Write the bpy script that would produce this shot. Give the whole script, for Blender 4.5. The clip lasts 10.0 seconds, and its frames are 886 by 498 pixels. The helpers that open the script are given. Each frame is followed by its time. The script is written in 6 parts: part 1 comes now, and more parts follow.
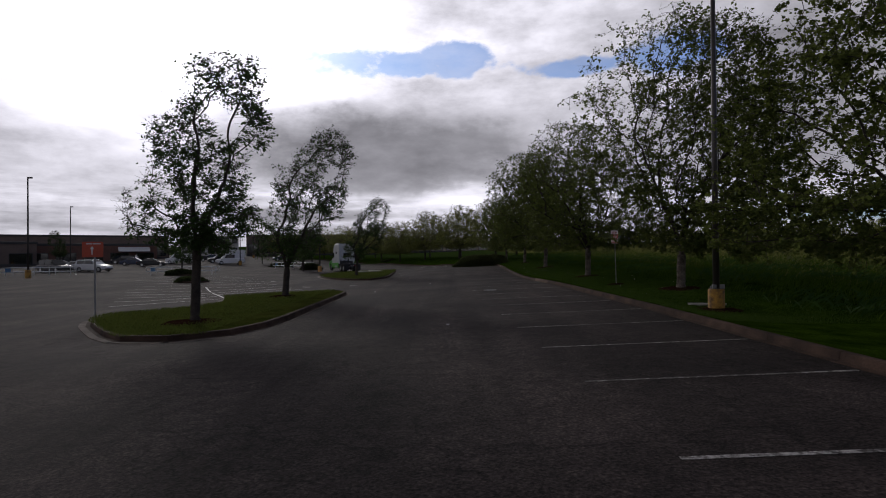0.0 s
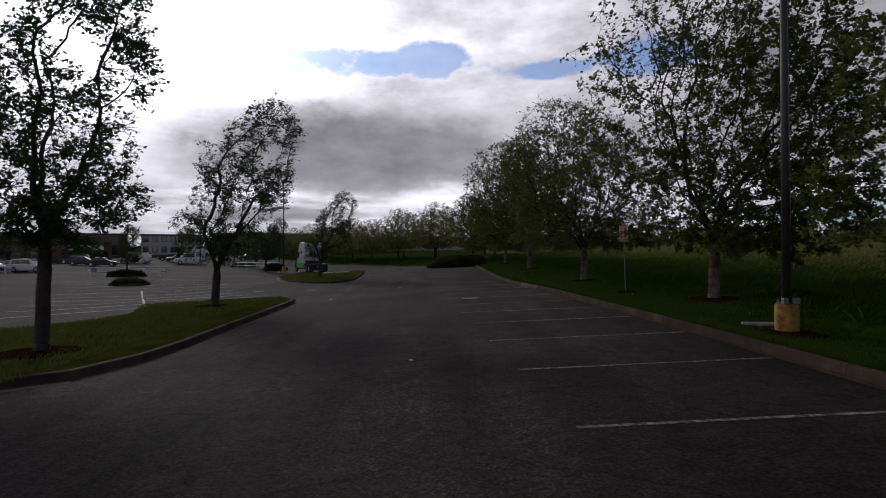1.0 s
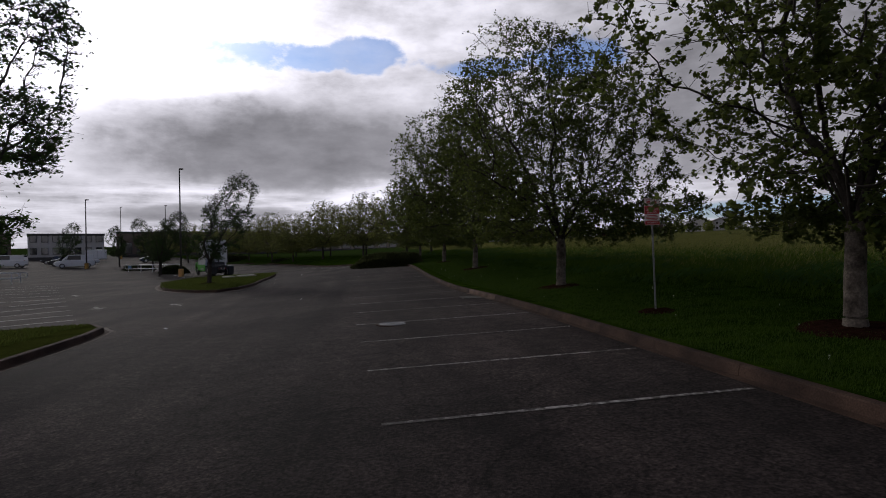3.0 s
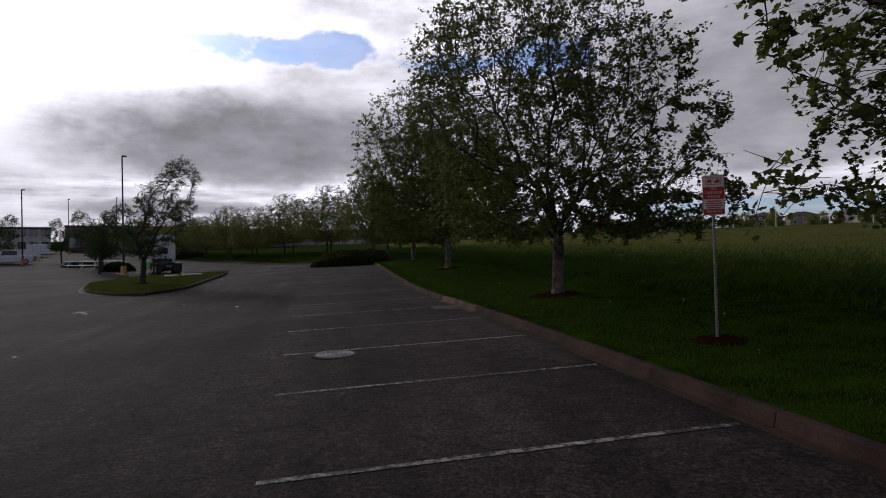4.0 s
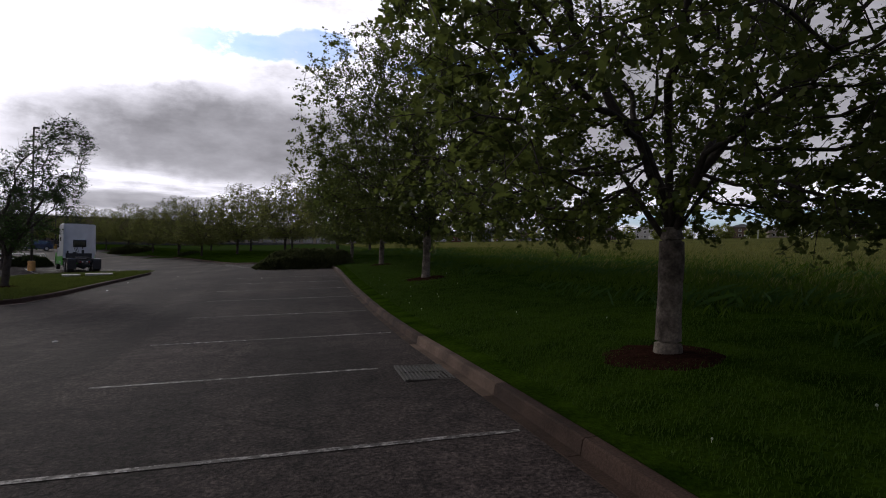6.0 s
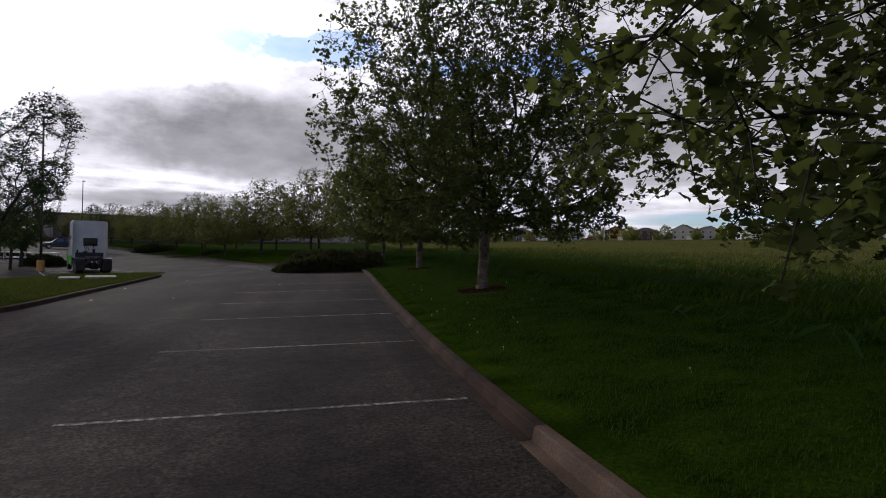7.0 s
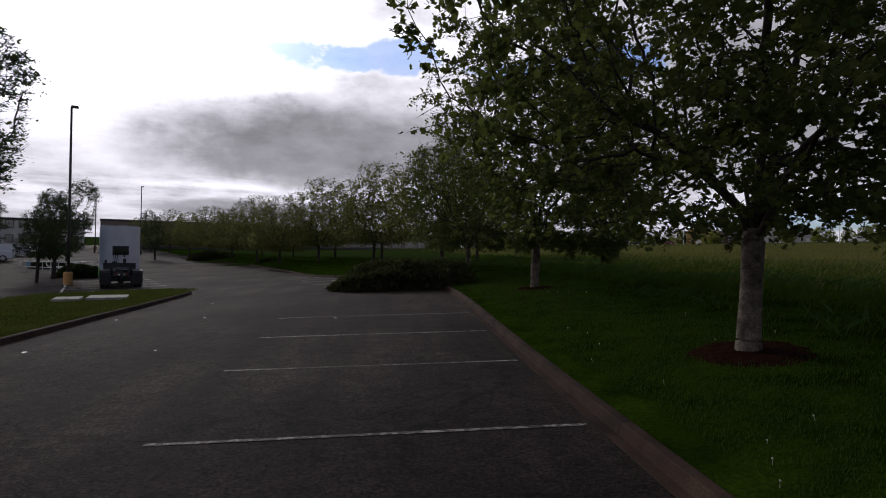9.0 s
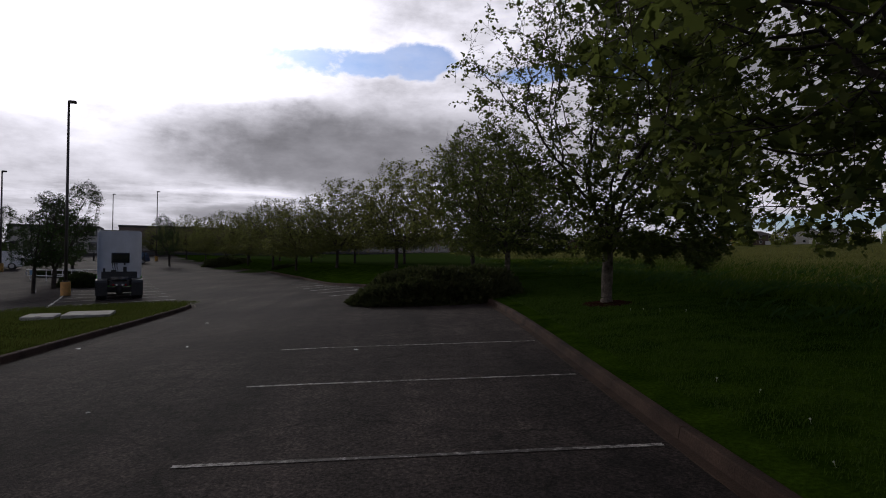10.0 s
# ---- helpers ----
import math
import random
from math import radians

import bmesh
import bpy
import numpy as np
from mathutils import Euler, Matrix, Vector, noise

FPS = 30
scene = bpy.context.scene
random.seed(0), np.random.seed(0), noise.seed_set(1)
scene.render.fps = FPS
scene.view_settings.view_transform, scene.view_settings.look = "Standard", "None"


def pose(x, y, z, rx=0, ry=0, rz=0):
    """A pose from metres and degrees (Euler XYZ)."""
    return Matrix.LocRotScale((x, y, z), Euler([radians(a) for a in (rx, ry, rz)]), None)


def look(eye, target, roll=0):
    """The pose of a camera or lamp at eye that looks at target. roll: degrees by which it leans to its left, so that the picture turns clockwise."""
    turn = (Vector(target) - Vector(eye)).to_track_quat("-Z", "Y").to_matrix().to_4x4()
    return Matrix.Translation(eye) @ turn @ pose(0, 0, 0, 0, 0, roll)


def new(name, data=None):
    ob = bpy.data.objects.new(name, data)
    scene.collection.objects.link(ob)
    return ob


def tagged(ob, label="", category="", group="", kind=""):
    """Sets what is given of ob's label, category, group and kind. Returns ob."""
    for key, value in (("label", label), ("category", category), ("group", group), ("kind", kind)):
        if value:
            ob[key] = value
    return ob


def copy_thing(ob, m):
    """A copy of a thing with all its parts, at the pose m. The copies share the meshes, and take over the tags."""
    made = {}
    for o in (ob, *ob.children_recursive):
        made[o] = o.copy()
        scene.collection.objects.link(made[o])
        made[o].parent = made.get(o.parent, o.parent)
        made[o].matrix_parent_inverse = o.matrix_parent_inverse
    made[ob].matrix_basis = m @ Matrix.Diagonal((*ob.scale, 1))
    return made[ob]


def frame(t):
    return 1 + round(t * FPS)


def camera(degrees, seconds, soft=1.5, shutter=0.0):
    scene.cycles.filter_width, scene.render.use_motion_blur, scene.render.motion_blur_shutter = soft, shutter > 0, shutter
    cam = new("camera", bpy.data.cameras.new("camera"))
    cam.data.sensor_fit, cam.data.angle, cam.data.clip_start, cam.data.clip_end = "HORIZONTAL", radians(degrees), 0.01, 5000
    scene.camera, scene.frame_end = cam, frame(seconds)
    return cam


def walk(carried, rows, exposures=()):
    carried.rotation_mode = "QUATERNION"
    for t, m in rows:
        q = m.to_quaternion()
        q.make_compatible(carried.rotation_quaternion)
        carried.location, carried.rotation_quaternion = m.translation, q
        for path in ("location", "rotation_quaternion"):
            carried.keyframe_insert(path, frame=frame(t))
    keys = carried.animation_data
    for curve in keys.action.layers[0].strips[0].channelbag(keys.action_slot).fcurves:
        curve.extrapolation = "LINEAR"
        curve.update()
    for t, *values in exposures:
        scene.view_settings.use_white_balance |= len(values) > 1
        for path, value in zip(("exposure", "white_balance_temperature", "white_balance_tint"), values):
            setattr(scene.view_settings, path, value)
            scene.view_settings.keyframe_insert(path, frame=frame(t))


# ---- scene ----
cam = camera(76.8, 10.0, soft=1.0)
PATH = [
    (0, (2.382, 5.065, 1.768), (2.369, 7.065, 1.783), -0.5),
    (0.5, (2.439, 7.702, 1.778), (2.463, 9.702, 1.793), -0.4),
    (1, (2.617, 10.277, 1.766), (2.69, 12.275, 1.78), -0.3),
    (1.5, (2.843, 12.826, 1.756), (2.971, 14.822, 1.768), -0.4),
    (2, (3.13, 15.19, 1.746), (3.315, 17.181, 1.754), -0.7),
    (2.5, (3.437, 17.414, 1.71), (3.68, 19.399, 1.715), -1.1),
    (2.7, (3.569, 18.239, 1.687), (3.833, 20.221, 1.693), -1.2),
    (3.8, (4.264, 22.765, 1.745), (4.655, 24.727, 1.73), -0.6),
    (4, (4.442, 23.533, 1.729), (4.847, 25.491, 1.719), -0.7),
    (4.5, (4.842, 25.408, 1.704), (5.292, 27.357, 1.696), -0.0),
    (5, (5.347, 27.396, 1.671), (5.833, 29.336, 1.668), 0.8),
    (5.5, (5.852, 29.471, 1.631), (6.357, 31.406, 1.632), 0.8),
    (6.8, (6.187, 35.859, 1.751), (6.613, 37.813, 1.748), 1.3),
    (7, (6.225, 36.861, 1.751), (6.625, 38.821, 1.748), 1.3),
    (7.5, (6.193, 39.428, 1.715), (6.532, 41.399, 1.714), 1.9),
    (8, (6.139, 41.769, 1.755), (6.429, 43.748, 1.751), 0.0),
    (8.5, (5.797, 43.973, 1.839), (6.037, 45.958, 1.843), 0.2),
    (9, (5.59, 46.024, 1.898), (5.788, 48.014, 1.908), 1.0),
    (9.5, (5.404, 48.074, 1.933), (5.567, 50.067, 1.951), 0.5),
    (10, (5.192, 50.079, 1.963), (5.323, 52.075, 1.986), 0.6),
]
walk(cam, [(t, look(eye, target, roll)) for t, eye, target, roll in PATH],
     [(0, -0.18), (1, -0.15), (2.5, -0.24), (4, -0.05), (4.5, 0.0), (5.5, 0.2), (7, 0.3), (8, 0.15), (9, 0.05), (10, -0.2)])

# ---- sky and light ----
world = bpy.data.worlds.new("cloudy_sky")
scene.world = world
world.use_nodes = True
wt = world.node_tree
wt.nodes.clear()


def wn(kind):
    return wt.nodes.new(kind)


def wm(op, a, b=0.0, c=0.0):
    n = wn("ShaderNodeMath")
    n.operation = op
    for i, v in enumerate((a, b, c)):
        if isinstance(v, (int, float)):
            n.inputs[i].default_value = v
        else:
            wt.links.new(v, n.inputs[i])
    return n.outputs[0]


def wsum(*parts):
    total = parts[0]
    for p in parts[1:]:
        total = wm("ADD", total, p)
    return total


SUN_AZ, SUN_EL = -28.0, 22.0
coord = wn("ShaderNodeTexCoord").outputs["Generated"]
sep = wn("ShaderNodeSeparateXYZ")
wt.links.new(coord, sep.inputs[0])
dx, dy, dz = sep.outputs
az0 = wm("MULTIPLY", wm("ARCTAN2", dx, dy), 57.2958)
el0 = wm("MULTIPLY", wm("ARCSINE", dz), 57.2958)


def cloud_noise(wide, tall, detail, rough, w):
    """Fractal noise on the dome, in features so many degrees wide and tall, about zero."""
    v = wn("ShaderNodeCombineXYZ")
    wt.links.new(wm("DIVIDE", az0, wide), v.inputs[0])
    wt.links.new(wm("DIVIDE", el0, tall), v.inputs[1])
    v.inputs[2].default_value = w
    n = wn("ShaderNodeTexNoise")
    wt.links.new(v.outputs[0], n.inputs["Vector"])
    n.inputs["Scale"].default_value, n.inputs["Detail"].default_value, n.inputs["Roughness"].default_value = 1.0, detail, rough
    return wm("MULTIPLY", wm("SUBTRACT", n.outputs[0], 0.5), 2.6)


def smooth(value, a, b, lo, hi):
    m = wn("ShaderNodeMapRange")
    m.interpolation_type = "SMOOTHSTEP"
    wt.links.new(value, m.inputs[0])
    for k, v in ((1, a), (2, b), (3, lo), (4, hi)):
        m.inputs[k].default_value = v
    return m.outputs[0]


def blend(a, b, f):
    """a where f is 0, b where it is 1."""
    return wm("ADD", wm("MULTIPLY", a, wm("SUBTRACT", 1.0, f)), wm("MULTIPLY", b, f))


billow, puffs, wisps, bands = cloud_noise(12, 6.0, 8, 0.55, 3.7), cloud_noise(3.6, 2.2, 8, 0.6, 9.2), cloud_noise(8.5, 3.2, 8, 0.62, 5.5), cloud_noise(14, 1.6, 7, 0.6, 1.3)


def oval(a, e, sa, se):
    u, v = wm("DIVIDE", wm("SUBTRACT", az0, a), sa), wm("DIVIDE", wm("SUBTRACT", el0, e), se)
    return wm("ADD", wm("MULTIPLY", u, u), wm("MULTIPLY", v, v))


def glow(a, e, sa, se, gain):
    return wm("MULTIPLY", wm("EXPONENT", wm("MULTIPLY", oval(a, e, sa, se), -1.0)), gain)


def cloud_mask(a, e, sa, se, soft, rag):
    """1 inside a cloud with a billowing edge, 0 outside."""
    q = wsum(wm("SUBTRACT", 1.0, oval(a, e, sa, se)), wm("MULTIPLY", billow, rag), wm("MULTIPLY", puffs, rag * 0.8))
    return smooth(q, -soft, soft, 0.0, 1.0)


lum = wsum(smooth(az0, 8.0, 34.0, 0.60, 0.34), glow(SUN_AZ, SUN_EL, 15, 9, 1.7), glow(-14, 18, 26, 6, 0.50), glow(3, 22.5, 26, 4.0, 0.25))
lum = wm("MULTIPLY", lum, smooth(wm("ABSOLUTE", az0), 50.0, 110.0, 1.0, 0.62))
lum = wm("MULTIPLY", lum, wsum(1.0, wm("MULTIPLY", billow, 0.55), wm("MULTIPLY", puffs, 0.22), wm("MULTIPLY", wisps, 0.42)))
low = wm("MULTIPLY", wsum(0.62, glow(-12, 5.8, 32, 2.4, 0.40)), wsum(1.0, wm("MULTIPLY", bands, 1.0), wm("MULTIPLY", puffs, 0.35)))
lum = blend(lum, low, smooth(wm("ADD", el0, wm("MULTIPLY", billow, 5.0)), 5.5, 8.5, 0.9, 0.0))
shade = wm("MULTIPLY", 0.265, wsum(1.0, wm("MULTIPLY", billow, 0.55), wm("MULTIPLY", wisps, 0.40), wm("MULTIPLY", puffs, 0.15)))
for spot, dark in (((-7.0, 10.5, 15.0, 4.2, 0.70, 0.85), 0.94), ((-30.0, 27.0, 10.0, 4.5, 0.5, 0.9), 0.5), ((40.0, 13.0, 13.0, 3.2, 0.6, 1.0), 0.55), ((-15.0, 3.9, 9.0, 0.8, 0.5, 0.8), 0.75)):
    lum = blend(lum, shade, wm("MULTIPLY", cloud_mask(*spot), dark))
lum = wm("MULTIPLY", lum, smooth(dz, 0.5, 0.85, 1.0, 0.22))
lum = wm("MAXIMUM", lum, 0.07)
hole = 0.0
for spot in ((-4.5, 18.6, 9.5, 1.3, 0.4, 1.7), (0.8, 19.1, 4.0, 1.6, 0.4, 1.5), (12.5, 17.9, 5.0, 0.9, 0.4, 1.5), (22.5, 18.5, 4.2, 1.9, 0.4, 1.6), (46.0, 3.2, 16.0, 0.8, 0.6, 0.7), (120.0, 35.0, 60.0, 18.0, 0.5, 0.9)):
    hole = wm("MAXIMUM", hole, cloud_mask(*spot))
hole = wm("MULTIPLY", hole, wsum(0.80, wm("MULTIPLY", wisps, 0.3)))
sky = wn("ShaderNodeTexSky")
sky.sky_type = "NISHITA"
sky.sun_disc, sky.sun_elevation, sky.sun_rotation = False, radians(SUN_EL), radians(SUN_AZ)
tint = wn("ShaderNodeMix")
tint.data_type, tint.blend_type = "RGBA", "MULTIPLY"
tint.inputs[0].default_value = 1.0
wt.links.new(sky.outputs[0], tint.inputs[6])
tint.inputs[7].default_value = (0.055, 0.075, 0.115, 1)
cloud = wn("ShaderNodeCombineColor")
for i, k in enumerate((0.98, 0.958, 1.07)):
    wt.links.new(wm("MULTIPLY", lum, k), cloud.inputs[i])
mix = wn("ShaderNodeMix")
mix.data_type = "RGBA"
wt.links.new(hole, mix.inputs[0])
wt.links.new(cloud.outputs[0], mix.inputs[6])
wt.links.new(tint.outputs[2], mix.inputs[7])
bg = wn("ShaderNodeBackground")
wt.links.new(mix.outputs[2], bg.inputs[0])
bg.inputs[1].default_value = 1.0
wt.links.new(bg.outputs[0], wn("ShaderNodeOutputWorld").inputs[0])

sun = new("sun", bpy.data.lights.new("sun", "SUN"))
sun.data.energy, sun.data.angle, sun.data.color = 0.75, radians(10), (1.0, 0.95, 0.88)
sa, se = radians(SUN_AZ), radians(SUN_EL)
sun.matrix_world = look((0, 0, 60), (-math.sin(sa) * math.cos(se), -math.cos(sa) * math.cos(se), 60 - math.sin(se)))

# ---- materials ----
def material(name, base, rough=0.6, metal=0.0, dark=None, scale=6.0, amount=0.5, fine=0.0, fine_scale=60.0, bump=0.0,
             bump_scale=80.0, coords="Object", spec=0.5, per_object=0.0, detail=6.0):
    """A surface with colour that varies at two scales, a little gloss variation and fine relief."""
    mt = bpy.data.materials.new(name)
    mt.use_nodes = True
    t = mt.node_tree
    b = t.nodes["Principled BSDF"]
    b.inputs["Roughness"].default_value, b.inputs["Metallic"].default_value = rough, metal
    b.inputs["Specular IOR Level"].default_value = spec
    b.inputs["Base Color"].default_value = (*base, 1)
    tc = t.nodes.new("ShaderNodeTexCoord")
    src = tc.outputs[coords]

    def noise_out(sc, det):
        n = t.nodes.new("ShaderNodeTexNoise")
        t.links.new(src, n.inputs["Vector"])
        n.inputs["Scale"].default_value, n.inputs["Detail"].default_value = sc, det
        return n.outputs[0]

    col = None
    if dark is not None:
        mx = t.nodes.new("ShaderNodeMix")
        mx.data_type = "RGBA"
        mx.inputs[6].default_value, mx.inputs[7].default_value = (*base, 1), (*dark, 1)
        mr = t.nodes.new("ShaderNodeMapRange")
        t.links.new(noise_out(scale, detail), mr.inputs[0])
        mr.inputs[1].default_value, mr.inputs[2].default_value = 0.35, 0.68
        mr.inputs[3].default_value, mr.inputs[4].default_value = 0.0, min(1.0, amount * 1.5)
        t.links.new(mr.outputs[0], mx.inputs[0])
        col = mx.outputs[2]
    if fine:
        hv = t.nodes.new("ShaderNodeHueSaturation")
        mr = t.nodes.new("ShaderNodeMapRange")
        t.links.new(noise_out(fine_scale, 4), mr.inputs[0])
        mr.inputs[1].default_value, mr.inputs[2].default_value = 0.25, 0.75
        mr.inputs[3].default_value, mr.inputs[4].default_value = 1.0 - fine, 1.0 + fine
        t.links.new(mr.outputs[0], hv.inputs["Value"])
        if col:
            t.links.new(col, hv.inputs["Color"])
        else:
            hv.inputs["Color"].default_value = (*base, 1)
        col = hv.outputs[0]
    if per_object:
        hv = t.nodes.new("ShaderNodeHueSaturation")
        oi = t.nodes.new("ShaderNodeObjectInfo")
        mr = t.nodes.new("ShaderNodeMapRange")
        t.links.new(oi.outputs["Random"], mr.inputs[0])
        mr.inputs[3].default_value, mr.inputs[4].default_value = 1.0 - per_object, 1.0 + per_object
        t.links.new(mr.outputs[0], hv.inputs["Value"])
        if col:
            t.links.new(col, hv.inputs["Color"])
        else:
            hv.inputs["Color"].default_value = (*base, 1)
        col = hv.outputs[0]
    if col:
        t.links.new(col, b.inputs["Base Color"])
    if bump:
        bp = t.nodes.new("ShaderNodeBump")
        bp.inputs["Strength"].default_value = bump
        bp.inputs["Distance"].default_value = 0.02
        t.links.new(noise_out(bump_scale, 5), bp.inputs["Height"])
        t.links.new(bp.outputs[0], b.inputs["Normal"])
    return mt


def leaf_material(name, a, c, through_colour, share=0.38, spec=0.04):
    """Thin leaves: colour differs from leaf to leaf, and some daylight passes through."""
    mt = bpy.data.materials.new(name)
    mt.use_nodes = True
    t = mt.node_tree
    b = t.nodes["Principled BSDF"]
    b.inputs["Roughness"].default_value = 0.6
    b.inputs["Specular IOR Level"].default_value = spec
    g = t.nodes.new("ShaderNodeNewGeometry")
    mx = t.nodes.new("ShaderNodeMix")
    mx.data_type = "RGBA"
    mx.inputs[6].default_value, mx.inputs[7].default_value = (*a, 1), (*c, 1)
    t.links.new(g.outputs["Random Per Island"], mx.inputs[0])
    t.links.new(mx.outputs[2], b.inputs["Base Color"])
    tr = t.nodes.new("ShaderNodeBsdfTranslucent")
    tr.inputs[0].default_value = (*through_colour, 1)
    ms = t.nodes.new("ShaderNodeMixShader")
    ms.inputs[0].default_value = share
    t.links.new(b.outputs[0], ms.inputs[1])
    t.links.new(tr.outputs[0], ms.inputs[2])
    t.links.new(ms.outputs[0], t.nodes["Material Output"].inputs[0])
    return mt


def asphalt_material():
    """Old asphalt: aggregate grain, broad stains, darker tyre tracks along the aisle and fine cracks."""
    mt = material("asphalt", (0.050, 0.0385, 0.036), 0.88, dark=(0.017, 0.0125, 0.012), scale=0.22, amount=0.7, fine=0.75,
                  fine_scale=26.0, bump=0.8, bump_scale=55.0, spec=0.11, detail=8)
    t = mt.node_tree
    b = t.nodes["Principled BSDF"]
    old = b.inputs["Base Color"].links[0].from_socket
    tc = t.nodes.new("ShaderNodeTexCoord")
    mp = t.nodes.new("ShaderNodeMapping")
    mp.inputs["Scale"].default_value = (0.9, 0.07, 1.0)
    t.links.new(tc.outputs["Object"], mp.inputs[0])
    n = t.nodes.new("ShaderNodeTexNoise")
    n.inputs["Scale"].default_value, n.inputs["Detail"].default_value = 1.0, 5
    t.links.new(mp.outputs[0], n.inputs["Vector"])
    v = t.nodes.new("ShaderNodeTexVoronoi")
    v.feature = "DISTANCE_TO_EDGE"
    v.inputs["Scale"].default_value = 0.33
    wob = t.nodes.new("ShaderNodeTexNoise")
    wob.inputs["Scale"].default_value, wob.inputs["Detail"].default_value = 1.2, 6
    add = t.nodes.new("ShaderNodeMix")
    add.data_type, add.blend_type = "RGBA", "ADD"
    add.inputs[0].default_value = 0.9
    t.links.new(tc.outputs["Object"], wob.inputs["Vector"])
    t.links.new(tc.outputs["Object"], add.inputs[6])
    t.links.new(wob.outputs["Color"], add.inputs[7])
    t.links.new(add.outputs[2], v.inputs["Vector"])
    cr = t.nodes.new("ShaderNodeMapRange")
    cr.inputs[1].default_value, cr.inputs[2].default_value, cr.inputs[3].default_value, cr.inputs[4].default_value = 0.0, 0.012, 0.55, 1.0
    t.links.new(v.outputs[0], cr.inputs[0])
    tr = t.nodes.new("ShaderNodeMapRange")
    tr.inputs[1].default_value, tr.inputs[2].default_value, tr.inputs[3].default_value, tr.inputs[4].default_value = 0.3, 0.7, 0.55, 1.45
    t.links.new(n.outputs[0], tr.inputs[0])
    mu = t.nodes.new("ShaderNodeMath")
    mu.operation = "MULTIPLY"
    t.links.new(cr.outputs[0], mu.inputs[0])
    t.links.new(tr.outputs[0], mu.inputs[1])
    # loose and polished aggregate, and ravelled patches
    ag = t.nodes.new("ShaderNodeTexVoronoi")
    ag.inputs["Scale"].default_value = 42.0
    t.links.new(tc.outputs["Object"], ag.inputs["Vector"])
    sp = t.nodes.new("ShaderNodeSeparateColor")
    t.links.new(ag.outputs["Color"], sp.inputs[0])
    a1 = t.nodes.new("ShaderNodeMapRange")
    a1.inputs[1].default_value, a1.inputs[2].default_value, a1.inputs[3].default_value, a1.inputs[4].default_value = 0.0, 1.0, 0.55, 1.45
    t.links.new(sp.outputs[0], a1.inputs[0])
    rv = t.nodes.new("ShaderNodeTexNoise")
    rv.inputs["Scale"].default_value, rv.inputs["Detail"].default_value = 3.2, 7
    rv.inputs["Roughness"].default_value = 0.72
    t.links.new(tc.outputs["Object"], rv.inputs["Vector"])
    a2 = t.nodes.new("ShaderNodeMapRange")
    a2.inputs[1].default_value, a2.inputs[2].default_value, a2.inputs[3].default_value, a2.inputs[4].default_value = 0.3, 0.7, 0.55, 1.45
    t.links.new(rv.outputs[0], a2.inputs[0])
    for extra in (a1, a2):
        m2 = t.nodes.new("ShaderNodeMath")
        m2.operation = "MULTIPLY"
        t.links.new(mu.outputs[0], m2.inputs[0])
        t.links.new(extra.outputs[0], m2.inputs[1])
        mu = m2
    # fatigue cracking like alligator skin, in patches
    v2 = t.nodes.new("ShaderNodeTexVoronoi")
    v2.feature = "DISTANCE_TO_EDGE"
    v2.inputs["Scale"].default_value = 3.4
    t.links.new(add.outputs[2], v2.inputs["Vector"])
    c2 = t.nodes.new("ShaderNodeMapRange")
    c2.inputs[1].default_value, c2.inputs[2].default_value, c2.inputs[3].default_value, c2.inputs[4].default_value = 0.0, 0.07, 1.0, 0.0
    t.links.new(v2.outputs[0], c2.inputs[0])
    pt = t.nodes.new("ShaderNodeTexNoise")
    pt.inputs["Scale"].default_value, pt.inputs["Detail"].default_value = 0.16, 4
    t.links.new(tc.outputs["Object"], pt.inputs["Vector"])
    pm = t.nodes.new("ShaderNodeMapRange")
    pm.inputs[1].default_value, pm.inputs[2].default_value, pm.inputs[3].default_value, pm.inputs[4].default_value = 0.46, 0.60, 0.0, 0.55
    t.links.new(pt.outputs[0], pm.inputs[0])
    ck = t.nodes.new("ShaderNodeMath")
    ck.operation = "MULTIPLY"
    t.links.new(c2.outputs[0], ck.inputs[0])
    t.links.new(pm.outputs[0], ck.inputs[1])
    dk = t.nodes.new("ShaderNodeMath")
    dk.operation = "SUBTRACT"
    dk.inputs[0].default_value = 1.0
    t.links.new(ck.outputs[0], dk.inputs[1])
    m3 = t.nodes.new("ShaderNodeMath")
    m3.operation = "MULTIPLY"
    t.links.new(mu.outputs[0], m3.inputs[0])
    t.links.new(dk.outputs[0], m3.inputs[1])
    mu = m3
    hv = t.nodes.new("ShaderNodeHueSaturation")
    t.links.new(old, hv.inputs["Color"])
    t.links.new(mu.outputs[0], hv.inputs["Value"])
    t.links.new(hv.outputs[0], b.inputs["Base Color"])
    return mt


ASPHALT = asphalt_material()


